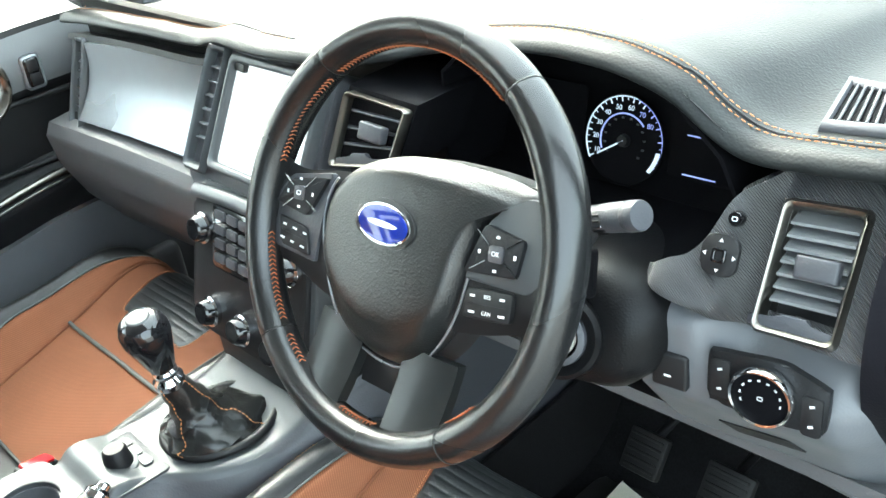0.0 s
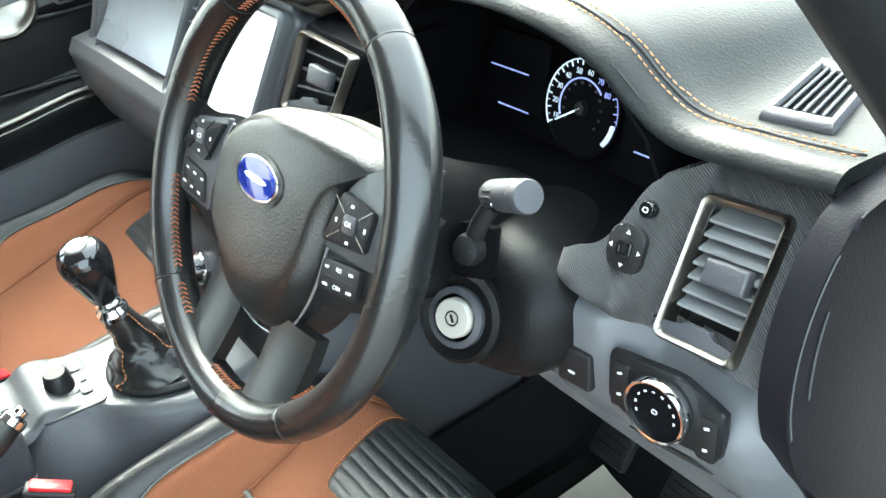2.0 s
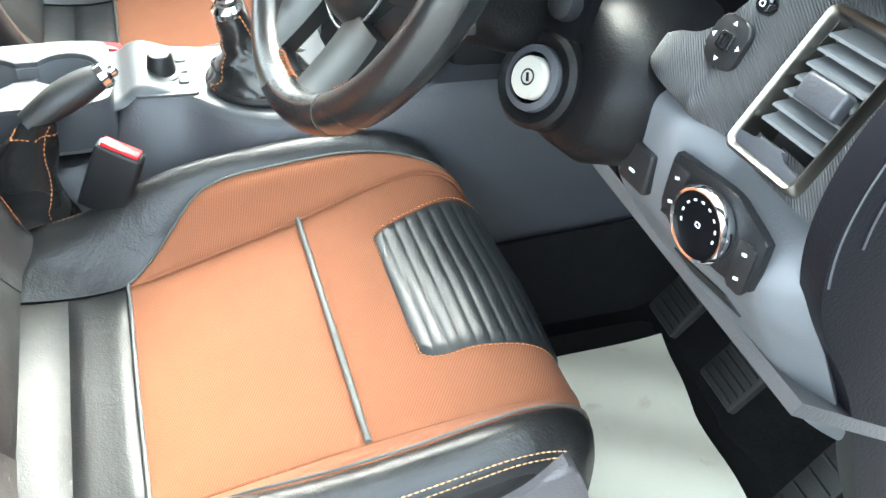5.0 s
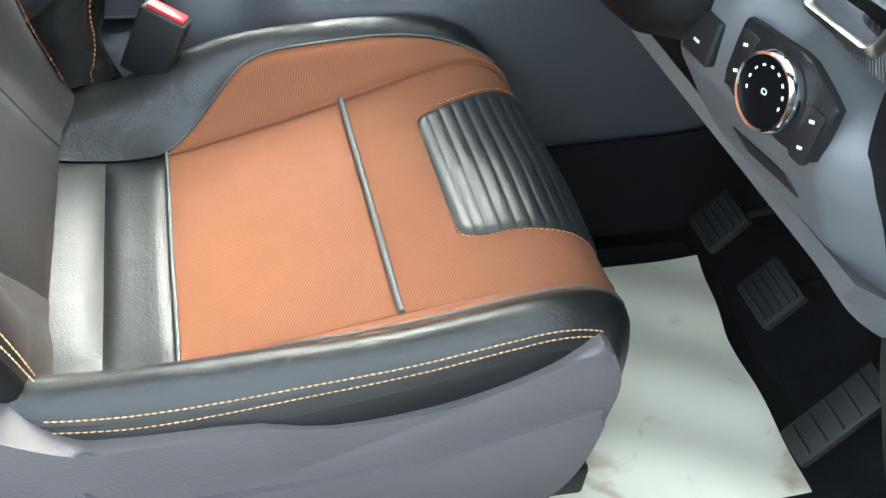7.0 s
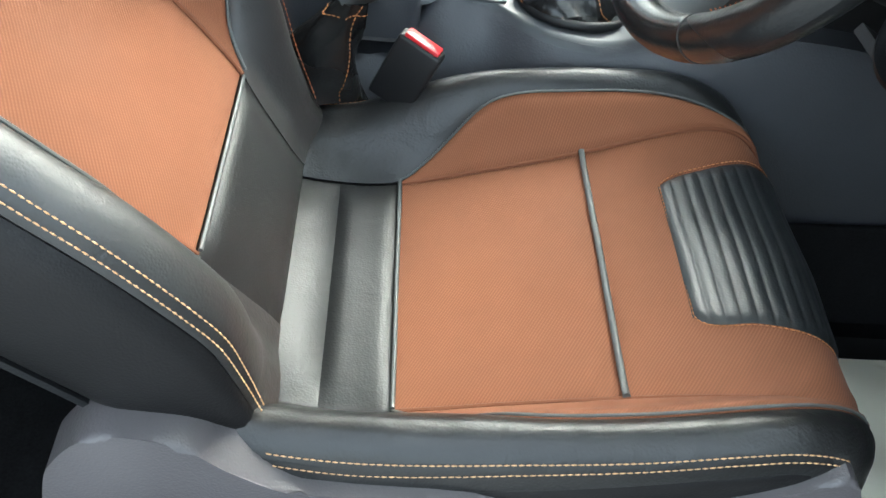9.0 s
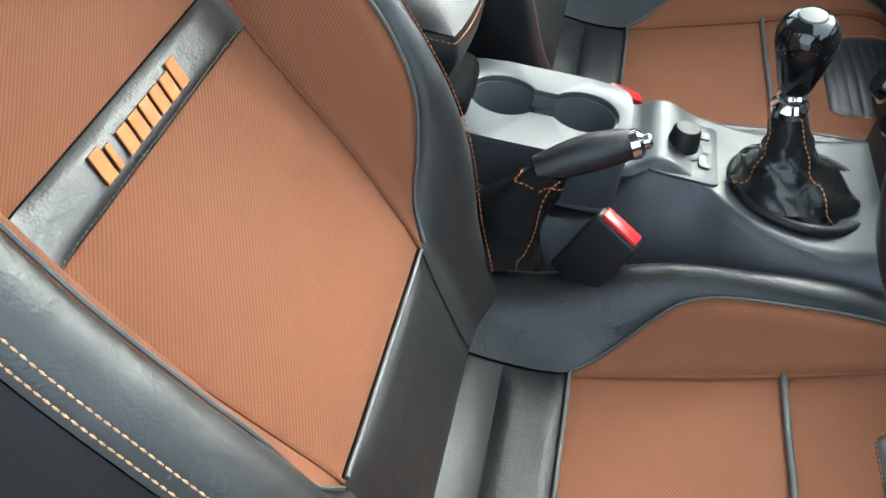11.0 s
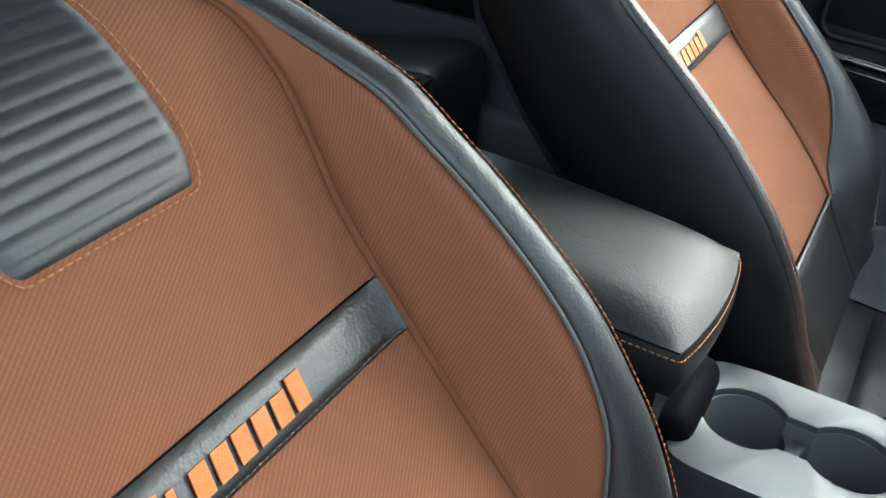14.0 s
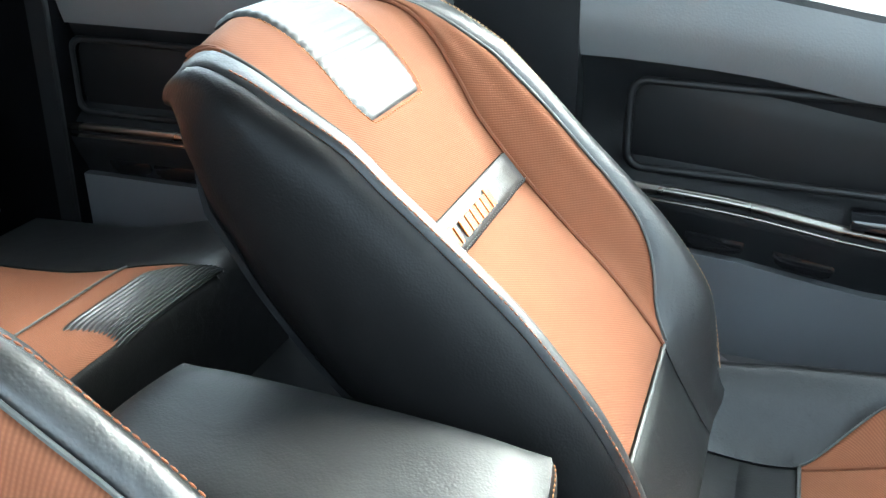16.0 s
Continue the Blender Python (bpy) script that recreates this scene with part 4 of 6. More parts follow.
def glove(u, v):
    x = -0.69 + 0.52 * u
    pts = [(0.215, 0.682), (0.170, 0.676), (0.158, 0.655), (0.165, 0.60), (0.195, 0.53), (0.245, 0.46), (0.30, 0.40), (0.40, 0.36)]
    f = v * (len(pts) - 1)
    k = min(len(pts) - 2, int(f))
    y = pts[k][0] + (pts[k + 1][0] - pts[k][0]) * (f - k)
    z = pts[k][1] + (pts[k + 1][1] - pts[k][1]) * (f - k)
    return (x, y - 0.02 * (1 - u) ** 2, z)


part("glovebox", grid(glove, 24, 28, -0.012), MGREY, dash, "dark grey glovebox lid")
air_vent(((-0.648, 0.226, 0.804), (-0.606, 0.222, 0.806), (-0.606, 0.170, 0.672), (-0.648, 0.174, 0.672)), dash, "silver framed air vent with dark slats", 7, 20, TRIM, False, slat_mat=DGREY)
part("fascia_backing", box(0.52, 0.02, 0.16, 0.003, pose(-0.41, 0.268, 0.785)), SEAL, dash)
part("pad_underside", grid(lambda u, v: (-0.66 + 0.56 * u, lip(-0.66 + 0.56 * u, 1) + 0.004 + 0.04 * v, lip(-0.66 + 0.56 * u, 2) - 0.016 - 0.010 * v), 20, 4, 0.01), DARK, dash)

# centre stack
TS = facing((-0.035, 0.186, 0.790), (0.0, -0.86, 0.50))
stack_poly = rounded(0.265, 0.185, 0.02)
st = part("centre_fascia", slab(stack_poly, 0.05, TS @ pose(-0.0275, -0.01, -0.052), 0.006, 3), DGREY, dash, "dark grey centre stack")
scr_bez = part("screen_surround", slab(rounded(0.195, 0.150, 0.010), 0.018, TS @ pose(0.0, 0.0, -0.004), 0.004, 3, rounded(0.178, 0.128, 0.006)), TRIM, st, "silver screen surround")
part("touch_screen", slab(rounded(0.182, 0.132, 0.004), 0.004, TS @ pose(0, 0, -0.001), 0.001), GLOW_SCREEN, st, "bright touch screen in a deep surround")
air_vent([TS @ Vector(p) for p in ((-0.152, 0.075, 0.006), (-0.112, 0.075, 0.006), (-0.112, -0.080, 0.006), (-0.152, -0.080, 0.006))], st, "narrow framed centre vent", 6, 20, TRIM, False)
CV = [Vector(p) for p in ((0.098, 0.216, 0.846), (0.184, 0.224, 0.838), (0.176, 0.196, 0.784), (0.086, 0.184, 0.770))]
air_vent(CV, st, "silver framed centre vent", 3, 20, SMOKED, True, slat_mat=DGREY)
CVM = sum(CV, Vector()) / 4
pod = [CVM + (p - CVM) * k + Vector((0, dy, 0)) for dy, k in ((0.006, 1.16), (0.030, 1.22), (0.10, 1.20)) for p in CV]
part("vent_pod", mesh(pod, [(3, 2, 1, 0)] + [(r * 4 + k, r * 4 + (k + 1) % 4, r * 4 + 4 + (k + 1) % 4, r * 4 + 4 + k) for r in (0, 1) for k in range(4)] + [(8, 9, 10, 11)], False), SEAL, st, "dark pod round the centre vent")
HV = facing((-0.035, 0.104, 0.612), (0.0, -0.95, 0.28))
hv = part("climate_panel", slab(rounded(0.250, 0.190, 0.025), 0.06, HV @ pose(0, 0, -0.058), 0.006, 3), CHARCOAL, dash, "black climate and audio panel")
part("panel_frame", slab(rounded(0.268, 0.204, 0.030), 0.05, HV @ pose(0, 0.004, -0.056), 0.006, 3), TRIM, hv, "satin silver panel frame")
part("panel_bar", tube([HV @ Vector((x, 0.096 - 0.4 * x * x, 0.002)) for x in np.linspace(-0.122, 0.122, 16)], 0.010, 10, False, 0.6), TRIM, hv, "satin silver bar under the screen")
for x, y in ((-0.095, 0.045), (0.095, 0.045), (-0.075, -0.065), (0.0, -0.065), (0.075, -0.065)):
    kb = part("dial_knob", lathe([(0, 0.022), (0.014, 0.022), (0.017, 0.018), (0.019, 0.0)], HV @ pose(x, y, 0)), GLOSS, hv, "black dial with a chrome rim")
    part("knob_rim", lathe([(0.017, 0.0), (0.021, 0.002), (0.021, 0.008), (0.018, 0.010)], HV @ pose(x, y, 0)), CHROME, hv)
part("button_plate", slab(rounded(0.150, 0.085, 0.008), 0.004, HV @ pose(0, 0.042, 0), 0.001), GLOSS, hv)
for i in range(4):
    for j in range(5):
        part("button", slab(rounded(0.022, 0.012, 0.002), 0.003, HV @ pose(-0.055 + 0.0275 * j, 0.072 - 0.019 * i, 0.004), 0.001), DGREY, hv)
part("lower_cubby", box(0.22, 0.10, 0.07, 0.01, pose(-0.005, 0.13, 0.50)), DARK, dash)
part("dash_core", box(1.40, 0.30, 0.28, 0.02, pose(0, 0.55, 0.66)), DARK, dash)
part("dash_core", box(0.21, 0.30, 0.40, 0.02, pose(-0.03, 0.36, 0.60)), DARK, dash)
# ---------------------------------------------------------------- steering wheel
WC, WT = Vector((0.372, 0.0383, 0.8325)), radians(26.6)
WM = Matrix.Translation(WC) @ Matrix.Rotation(radians(2.3), 4, "Z") @ Matrix(((1, 0, 0), (0, math.sin(WT), -math.cos(WT)), (0, math.cos(WT), math.sin(WT)))).to_4x4()
wheel = thing("steering_wheel", tuple(WC), "black leather steering wheel with orange stitching and switch pads", "steering wheel")
RW = 0.1705


def on_rim(a, rad=0.0, z=0.0):
    return WM @ Vector(((RW + rad) * math.cos(a), (RW + rad) * math.sin(a), z))


def rim_section(u, v):
    a, b2 = u * math.tau, v * math.tau
    d = math.degrees(a) % 360
    grip = max(math.exp(-((d - 30) / 16) ** 2), math.exp(-((d - 150) / 16) ** 2))
    fat = 1 + 0.10 * grip + 0.04 * math.cos(2 * a) ** 8
    for sm in (53, 130, 225, 306):
        fat -= 0.035 * math.exp(-((d - sm) / 0.7) ** 2)
    return on_rim(a, 0.0155 * fat * math.cos(b2), 0.0180 * fat * math.sin(b2))


rim = part("rim", grid(rim_section, 360, 24), RIM_LEATHER, wheel, "black leather rim")
for a in (53, 130, 225, 306):
    ring = [on_rim(radians(a), 0.0151 * math.cos(b2), 0.0175 * math.sin(b2)) for b2 in np.linspace(0, math.tau, 24)[:-1]]
    part("rim_seam", tube(ring, 0.0007, 6, True), DARK, rim)
for a0, a1 in ((55, 128), (132, 168), (192, 223), (228, 240), (262, 278), (-52, -40)):
    # cross stitching: two slanted rows that meet on the inner side
    for sg in (-1, 1):
        n = max(4, int((a1 - a0) / 1.55))
        for k in range(n):
            a = radians(a0 + (a1 - a0) * (k + 0.5) / n)
            part("stitch", tube([on_rim(a - 0.006, -0.0162, 0.0004 * sg + 0.004), on_rim(a + 0.008, -0.0160, sg * 0.0036 + 0.004)], 0.00055, 5), THREAD, rim)

HUB_HALF = [(0.030, 0.071), (0.070, 0.0715), (0.105, 0.069), (0.125, 0.0665), (0.1275, 0.062), (0.104, 0.0475), (0.092, 0.034), (0.085, 0.013), (0.081, -0.012), (0.076, -0.036), (0.067, -0.060), (0.054, -0.081), (0.037, -0.097), (0.018, -0.1045)]
HUB_FAR = [(-0.020, -0.103), (-0.046, -0.096), (-0.066, -0.076), (-0.083, -0.041), (-0.089, -0.012), (-0.088, 0.012), (-0.080, 0.031), (-0.065, 0.046), (-0.045, 0.056), (-0.020, 0.064)]
HUB = [(0.004, 0.069)] + HUB_HALF + [(0.0, -0.106)] + HUB_FAR
edge_pts = spl([(x, y, 0) for x, y in HUB], 120, True)


def hub_height(x, y, s):
    """The cover's face: a broad crown, folding back below a rounded chin."""
    h = 0.0135 - 0.9 * min(0.0081, x * x) - 0.22 * max(0.0, abs(x) - 0.09) - 0.5 * max(0.0, y - 0.01) ** 2 * 2
    chin = -0.070 + 6.0 * x * x
    h -= 0.30 * max(0.0, chin - y) + 0.004 / (1 + math.exp((y - chin) / 0.003))
    return h - 0.020 * max(0.0, (s - 0.80) / 0.20) ** 2.2


rows = []
for s in (1.0, 0.99, 0.975, 0.955, 0.93, 0.90, 0.86, 0.82, 0.78, 0.74, 0.70, 0.66, 0.62, 0.58, 0.5, 0.4, 0.3, 0.2, 0.1, 0.01):
    rows.append([WM @ Vector((p.x * s, (p.y + 0.015) * s - 0.015, hub_height(p.x * s, (p.y + 0.015) * s - 0.015, s))) for p in edge_pts])
rows.insert(0, [WM @ Vector((p.x, p.y, -0.030)) for p in edge_pts])
hub = part("airbag_cover", loft(rows, caps=True), GRAIN, wheel, "grained black centre pad")
part("hub_edge_line", tube([WM @ Vector((p.x * 1.012, (p.y + 0.015) * 1.012 - 0.015, -0.002 - 0.011 * max(0, -p.y / 0.1))) for p in [q for q in edge_pts if q.y < 0.035 and q.x > 0] + [q for q in edge_pts if q.y < 0.035 and q.x <= 0]], 0.0012, 8), SILVER, wheel, "thin silver edge line")
rows = [[WM @ Vector((p.x * (1 + s * (p.y < 0.03)), (p.y + 0.015) * (1 + s * (p.y < 0.03)) - 0.015, h)) for p in edge_pts] for s, h in ((0.04, -0.050), (0.04, -0.024), (0.02, -0.020), (-0.02, -0.020))]
part("hub_surround", loft(rows, caps=True), DARK, wheel, "black lower hub")
EM = WM @ pose(0, 0.012, 0.0118)
ov = lambda w, h: [(w * math.cos(q * math.tau / 40), h * math.sin(q * math.tau / 40)) for q in range(40)]
part("emblem_seat", slab(ov(0.0350, 0.0205), 0.0022, EM, 0.001, 2), GRAIN, hub)
part("emblem", slab(ov(0.0305, 0.0165), 0.0034, EM, 0.001, 2), CHROME, hub, "chrome rimmed oval badge")
part("emblem_field", slab(ov(0.0285, 0.0146), 0.0042, EM, 0.0008, 2), BLUE, hub, "dark blue oval field")
part("emblem_mark", slab(ov(0.0170, 0.0024), 0.0050, EM, 0.0004, 1), WHITE, hub, "plain white mark")


def switch_pad(poly, q, height, material, parent, name, label):
    """A moulded pad with softly rounded corners from its corner points."""
    pts = []
    for k in range(len(poly)):
        a, b_, c_ = (Vector((*poly[(k + d) % len(poly)], 0)) for d in (-1, 0, 1))
        p, r = b_ + (a - b_).normalized() * 0.004, b_ + (c_ - b_).normalized() * 0.004
        pts += [p.lerp(b_, f).lerp(b_.lerp(r, f), f) for f in (0, 0.33, 0.67, 1)]
    pts = [(p.x, p.y) for p in pts]
    if sum(a[0] * b_[1] - b_[0] * a[1] for a, b_ in zip(pts, pts[1:] + pts[:1])) < 0:
        pts = pts[::-1]
    return part(name, slab(pts, height, q, 0.0012, 2), material, parent, label)


for sg in (-1, 1):
    # side spoke
    def spoke(u, v):
        x = 0.070 + 0.092 * u
        hw = ip(u, [(0, 0.058), (0.35, 0.052), (0.7, 0.044), (1, 0.046)])
        y = ip(u, [(0, 0.000), (1, 0.006)]) - (0.018 if sg < 0 else 0.0) + (2 * v - 1) * hw
        return WM @ Vector((sg * x, y, -0.004 - 0.010 * abs(2 * v - 1) ** 3 + 0.004 * u * u))
    part("side_spoke", grid(spoke, 14, 14, 0.022 * sg), DARK, wheel, "black spoke with switches")
    mir = lambda pts: [(sg * x, y) for x, y in pts]
    insert = [(0.080, -0.010), (0.094, 0.037), (0.106, 0.050), (0.128, 0.063), (0.150, 0.058), (0.158, 0.046), (0.150, 0.004), (0.142, -0.006)] if sg > 0 else [(0.086, 0.036), (0.140, 0.024), (0.160, -0.003), (0.150, -0.044), (0.092, -0.046), (0.090, 0.0)]
    switch_pad(mir(insert), WM @ pose(0, 0, -0.006), 0.0052, TRIM if sg > 0 else DGREY, wheel, "spoke_insert", "satin silver spoke insert" if sg > 0 else "dark grey spoke insert")
    cp = switch_pad(mir([(0.081, -0.004), (0.094, 0.036), (0.133, 0.032), (0.131, 0.003)] if sg > 0 else [(0.087, 0.031), (0.136, 0.0205), (0.153, -0.0035), (0.107, -0.0075)]), WM @ pose(0, 0, -0.002), 0.0055, CHARCOAL, wheel, "cursor_pad", "black cursor pad with white marks")
    q = WM @ (pose(0.110, 0.0165, 0.0036, 0, 0, 6) if sg > 0 else pose(-0.121, 0.0105, 0.0036, 0, 0, 6))
    for k, (w, dx, dy) in enumerate(((0.016, -0.017, -0.010), (0.016, 0.016, 0.010), (0.016, -0.014, 0.011), (0.016, 0.015, -0.010))):
        part("groove", box(w, 0.0009, 0.0006, 0, q @ pose(dx * sg, dy, 0, 0, 0, math.degrees(math.atan2(dy, dx * sg)))), GLOSS, cp)
    for dx, dy in ((0, 0.0125), (0, -0.0125), (0.0175, 0), (-0.0165, 0)):
        part("arrow", box(0.0032, 0.0020, 0.0006, 0, q @ pose(dx, dy, 0.0002, 0, 0, 0 if dx == 0 else 90)), WHITE, cp)
    part("centre_button", slab(rounded(0.0135, 0.0125, 0.002), 0.0022, q @ pose(0, 0, -0.0008), 0.0008, 2), DGREY, cp)
    if sg > 0:
        lettering("OK", 0.0052, q @ pose(0, 0, 0.0016), WHITE, cp, "caption")
    else:
        part("mark", slab(rounded(0.006, 0.004, 0.0015), 0.0005, q @ pose(0, 0, 0.0013), 0, 1, rounded(0.0045, 0.0025, 0.001)), WHITE, cp)
    lp = switch_pad(mir([(0.087, -0.015), (0.131, -0.008), (0.133, -0.031), (0.087, -0.038)] if sg > 0 else [(0.106, -0.0185), (0.147, -0.0145), (0.138, -0.040), (0.097, -0.042)]), WM @ pose(0, 0, -0.003), 0.0050, DARK, wheel, "cruise_pad", "gloss black switch pad with white symbols")
    q2 = WM @ (pose(0.1095, -0.0232, 0.0021, 0, 0, 9) if sg > 0 else pose(-0.122, -0.0288, 0.0021, 0, 0, -4))
    for k in range(6):
        if sg > 0 and k in (1, 4):
            lettering(("RES", "CAN")[k // 3], 0.0042, q2 @ pose(0, 0.0062 if k < 3 else -0.0062, 0), WHITE, lp, "caption")
        else:
            part("symbol", box(0.0058 if k % 2 else 0.0046, 0.0018, 0.0005, 0, q2 @ pose(-0.0145 + 0.0145 * (k % 3), 0.0062 - 0.0124 * (k // 3), 0)), WHITE, lp)
    part("split", box(0.036, 0.0006, 0.0005, 0, q2), DARK, lp)
    # lower spoke
    def low(u, v):
        y = -0.084 - 0.075 * u
        x = 0.026 + 0.004 * u + (0.054 - 0.004 * u) * v
        return WM @ Vector((sg * x, y, -0.024 + 0.018 * u ** 1.5 - 0.003 * (2 * v - 1) ** 2))
    part("lower_spoke", grid(low, 10, 8, -0.014 * sg), LOWER_SPOKE, wheel, "dark satin lower spoke")
part("spoke_bridge", grid(lambda u, v: WM @ Vector(((-0.03 + 0.06 * u), -0.080 - 0.055 * v, -0.036)), 4, 4, 0.012), DARK, wheel)

# column, stalks, ignition
col = thing("steering_column", (0.366, 0.20, 0.70), "black plastic steering column shroud with stalks and ignition barrel", "steering column")
rows = []
for d, rx, ry, dyc in ((0.036, 0.050, 0.045, 0.0), (0.040, 0.068, 0.064, -0.004), (0.085, 0.074, 0.070, -0.012), (0.135, 0.066, 0.062, -0.016), (0.19, 0.060, 0.056, -0.016), (0.26, 0.058, 0.05, -0.012)):
    rows.append([WM @ Vector((rx * math.copysign(abs(math.cos(a)) ** 0.75, math.cos(a)), dyc + ry * math.copysign(abs(math.sin(a)) ** 0.75, math.sin(a)), -d)) for a in np.linspace(0, math.tau, 33)[:-1]])
shroud = part("shroud", loft(rows), COLUMN, col, "black two-piece shroud")
rows = []
for y, hx, hz, cx_, cz_ in ((0.164, 0.030, 0.022, 0.430, 0.708), (0.168, 0.066, 0.046, 0.430, 0.708), (0.186, 0.086, 0.060, 0.430, 0.708), (0.228, 0.094, 0.064, 0.425, 0.702), (0.30, 0.10, 0.06, 0.41, 0.69), (0.38, 0.095, 0.05, 0.40, 0.68)):
    rows.append([Vector((cx_ + hx * math.copysign(abs(math.cos(a)) ** 0.85, math.cos(a)), y + 0.012 * math.sin(a), cz_ - 0.012 + hz * math.copysign(abs(math.sin(a)) ** 0.85, math.sin(a)))) for a in np.linspace(0, math.tau, 81)[:-1]])
part("lower_shroud", loft(rows), COLUMN, col, "rounded charcoal lower shroud")
IG = facing((0.447, 0.138, 0.706), (0.30, -0.82, 0.42)) @ Matrix.Scale(0.78, 4)
part("barrel_housing", lathe([(0.052, -0.06), (0.050, -0.014), (0.045, -0.008), (0.036, -0.010), (0.034, -0.012)], IG, 40), COLUMN, col, "round black ignition housing")
part("barrel_ring", lathe([(0.034, -0.014), (0.033, -0.006), (0.026, -0.004), (0.0255, -0.008)], IG, 40), DGREY, col, "grey lock surround")
part("ignition_lock", lathe([(0.0, -0.001), (0.008, -0.001), (0.009, 0.0005), (0.020, 0.0005), (0.0215, -0.002), (0.0215, -0.012)], IG, 40), NICKEL, col, "pale satin metal ignition lock")
part("keyhole", box(0.0025, 0.009, 0.003, 0.0006, IG @ pose(0, 0, -0.0005, 0, 0, 30)), GLOSS, col)
part("keyhole_ring", lathe([(0.0065, 0.0), (0.0075, 0.001), (0.0085, 0.0)], IG), DARK, col)
root, back_end, tip_end = Vector((0.455, 0.160, 0.768)), Vector((0.466, 0.174, 0.815)), Vector((0.524, 0.166, 0.839))
lever = facing(tip_end, tip_end - back_end)
part("stalk_plate", slab(rounded(0.032, 0.042, 0.003), 0.012, facing((0.453, 0.170, 0.762), (0.35, -0.85, 0.35)), 0.002, 2), SEAL, col, "dark sunken plate round the stalk")
part("stalk_boot", lathe([(0.013, -0.006), (0.0135, 0.004), (0.0115, 0.011), (0.006, 0.014), (0.0, 0.0145)], facing(root, (0.3, -0.85, 0.3)), 28), CHARCOAL, col, "rounded black rubber boot")
part("stalk_arm", tube(spl([root, root.lerp(back_end, 0.5) + Vector((0.003, -0.004, 0)), back_end + Vector((0.008, 0, 0.0))], 10), 0.0075, 12, False, 0.7), CHARCOAL, col, "flat black arm")
part("indicator_stalk", lathe([(0.0, -0.066), (0.009, -0.065), (0.0115, -0.058), (0.0125, -0.040), (0.0128, -0.016), (0.0122, -0.0150), (0.0122, -0.0142), (0.0130, -0.013), (0.0128, -0.002), (0.0118, 0.0), (0.0, 0.0005)], lever, 36), DGREY, col, "dark grey lever with a round end")
for k in range(5):
    a = radians(150 + 22 * k)
    part("ridge", box(0.0022, 0.0022, 0.014, 0.0006, lever @ pose(0.0126 * math.cos(a), 0.0126 * math.sin(a), -0.044)), CHROME if k == 2 else DARK, col)

# ---------------------------------------------------------------- centre console
con = thing("centre_console", (0, -0.2, 0.10), "grey centre console with silver top, cup holders and switches", "centre console")
SEC = [(-0.72, 0.43, -0.085, 0.085), (-0.40, 0.43, -0.09, 0.08), (-0.345, 0.43, -0.095, 0.058), (-0.19, 0.425, -0.098, 0.040), (-0.165, 0.478, -0.098, 0.030), (-0.10, 0.474, -0.100, 0.036), (-0.06, 0.468, -0.105, 0.068), (-0.02, 0.466, -0.110, 0.088), (0.03, 0.468, -0.115, 0.098),
       (0.08, 0.485, -0.11, 0.105), (0.14, 0.50, -0.115, 0.112), (0.30, 0.50, -0.12, 0.12), (0.62, 0.42, -0.13, 0.13)]
rows = []
for y in np.linspace(-0.72, 0.62, 70):
    z = ip(y, [(s[0], s[1]) for s in SEC])
    xl, xr = ip(y, [(s[0], s[2]) for s in SEC]), ip(y, [(s[0], s[3]) for s in SEC])
    rows.append([(-0.135, y, 0.10), (-0.128, y, 0.30), (xl - 0.012, y, z - 0.05), (xl - 0.004, y, z - 0.012), (xl + 0.006, y, z), (0.0, y, z), (xr - 0.006, y, z), (xr + 0.004, y, z - 0.012), (xr + 0.014, y, z - 0.05), (0.125, y, 0.30), (0.135, y, 0.10)])
body = part("body", loft(rows), DGREY, con, "dark grey moulded body")


def top_strip(u, v):
    y = -0.185 + 0.27 * v
    z = ip(y, [(s[0], s[1]) for s in SEC]) + 0.003
    xl, xr = ip(y, [(s[0], s[2]) for s in SEC]), ip(y, [(s[0], s[3]) for s in SEC])
    x = xl + (xr - xl) * u
    roll = max(0, abs(2 * u - 1) - 0.86) / 0.14
    return (x, y, max(z, 0.478 if y < -0.14 else z) - 0.010 * roll * roll)


part("top_trim", grid(top_strip, 40, 40, 0.008), TRIM, con, "satin silver top trim")
part("tunnel_carpet", slab([(0.20, 0.10), (0.66, 0.10), (0.66, 0.30), (0.45, 0.275), (0.20, 0.265)], 0.006, Matrix(((0, 0, 1, 0.134), (1, 0, 0, 0), (0, 1, 0, 0), (0, 0, 0, 1))), 0.002), CARPET, con, "black carpet on the tunnel side")
# cup holders
tray = [(-0.095, -0.345), (0.064, -0.345), (0.058, -0.29), (0.056, -0.24), (0.054, -0.188), (-0.098, -0.188)]
out_l, hole = [], []
for q in range(96):
    a = q * math.tau / 96
    ca, sa = math.cos(a), math.sin(a)
    # outer edge: a rounded rectangle; inner edge: two round cups joined by a slot
    k = (abs(ca / 0.076) ** 7 + abs(sa / 0.094) ** 7) ** (-1 / 7)
    out_l.append((-0.022 + k * ca, -0.272 + k * sa))
    far = max(d for d in np.linspace(0, 0.10, 400) if math.hypot(d * ca, d * sa - 0.043) < 0.037 or math.hypot(d * ca, d * sa + 0.043) < 0.037 or (abs(d * ca) < 0.022 and abs(d * sa) < 0.04))
    hole.append((-0.030 + far * ca, -0.272 + far * sa))
cup = part("cup_holder", slab(out_l, 0.058, pose(0, 0, 0.430), 0.001, 2, hole), DGREY, con, "silver edged twin cup holder")
part("cup_rim", slab(out_l, 0.005, pose(0, 0, 0.4882), 0.002, 2, hole), TRIM, con, "satin silver rim")
part("cup_floor", slab(rounded(0.15, 0.18, 0.01, 4, (-0.02, -0.272)), 0.004, pose(0, 0, 0.4295), 0), MGREY, con)
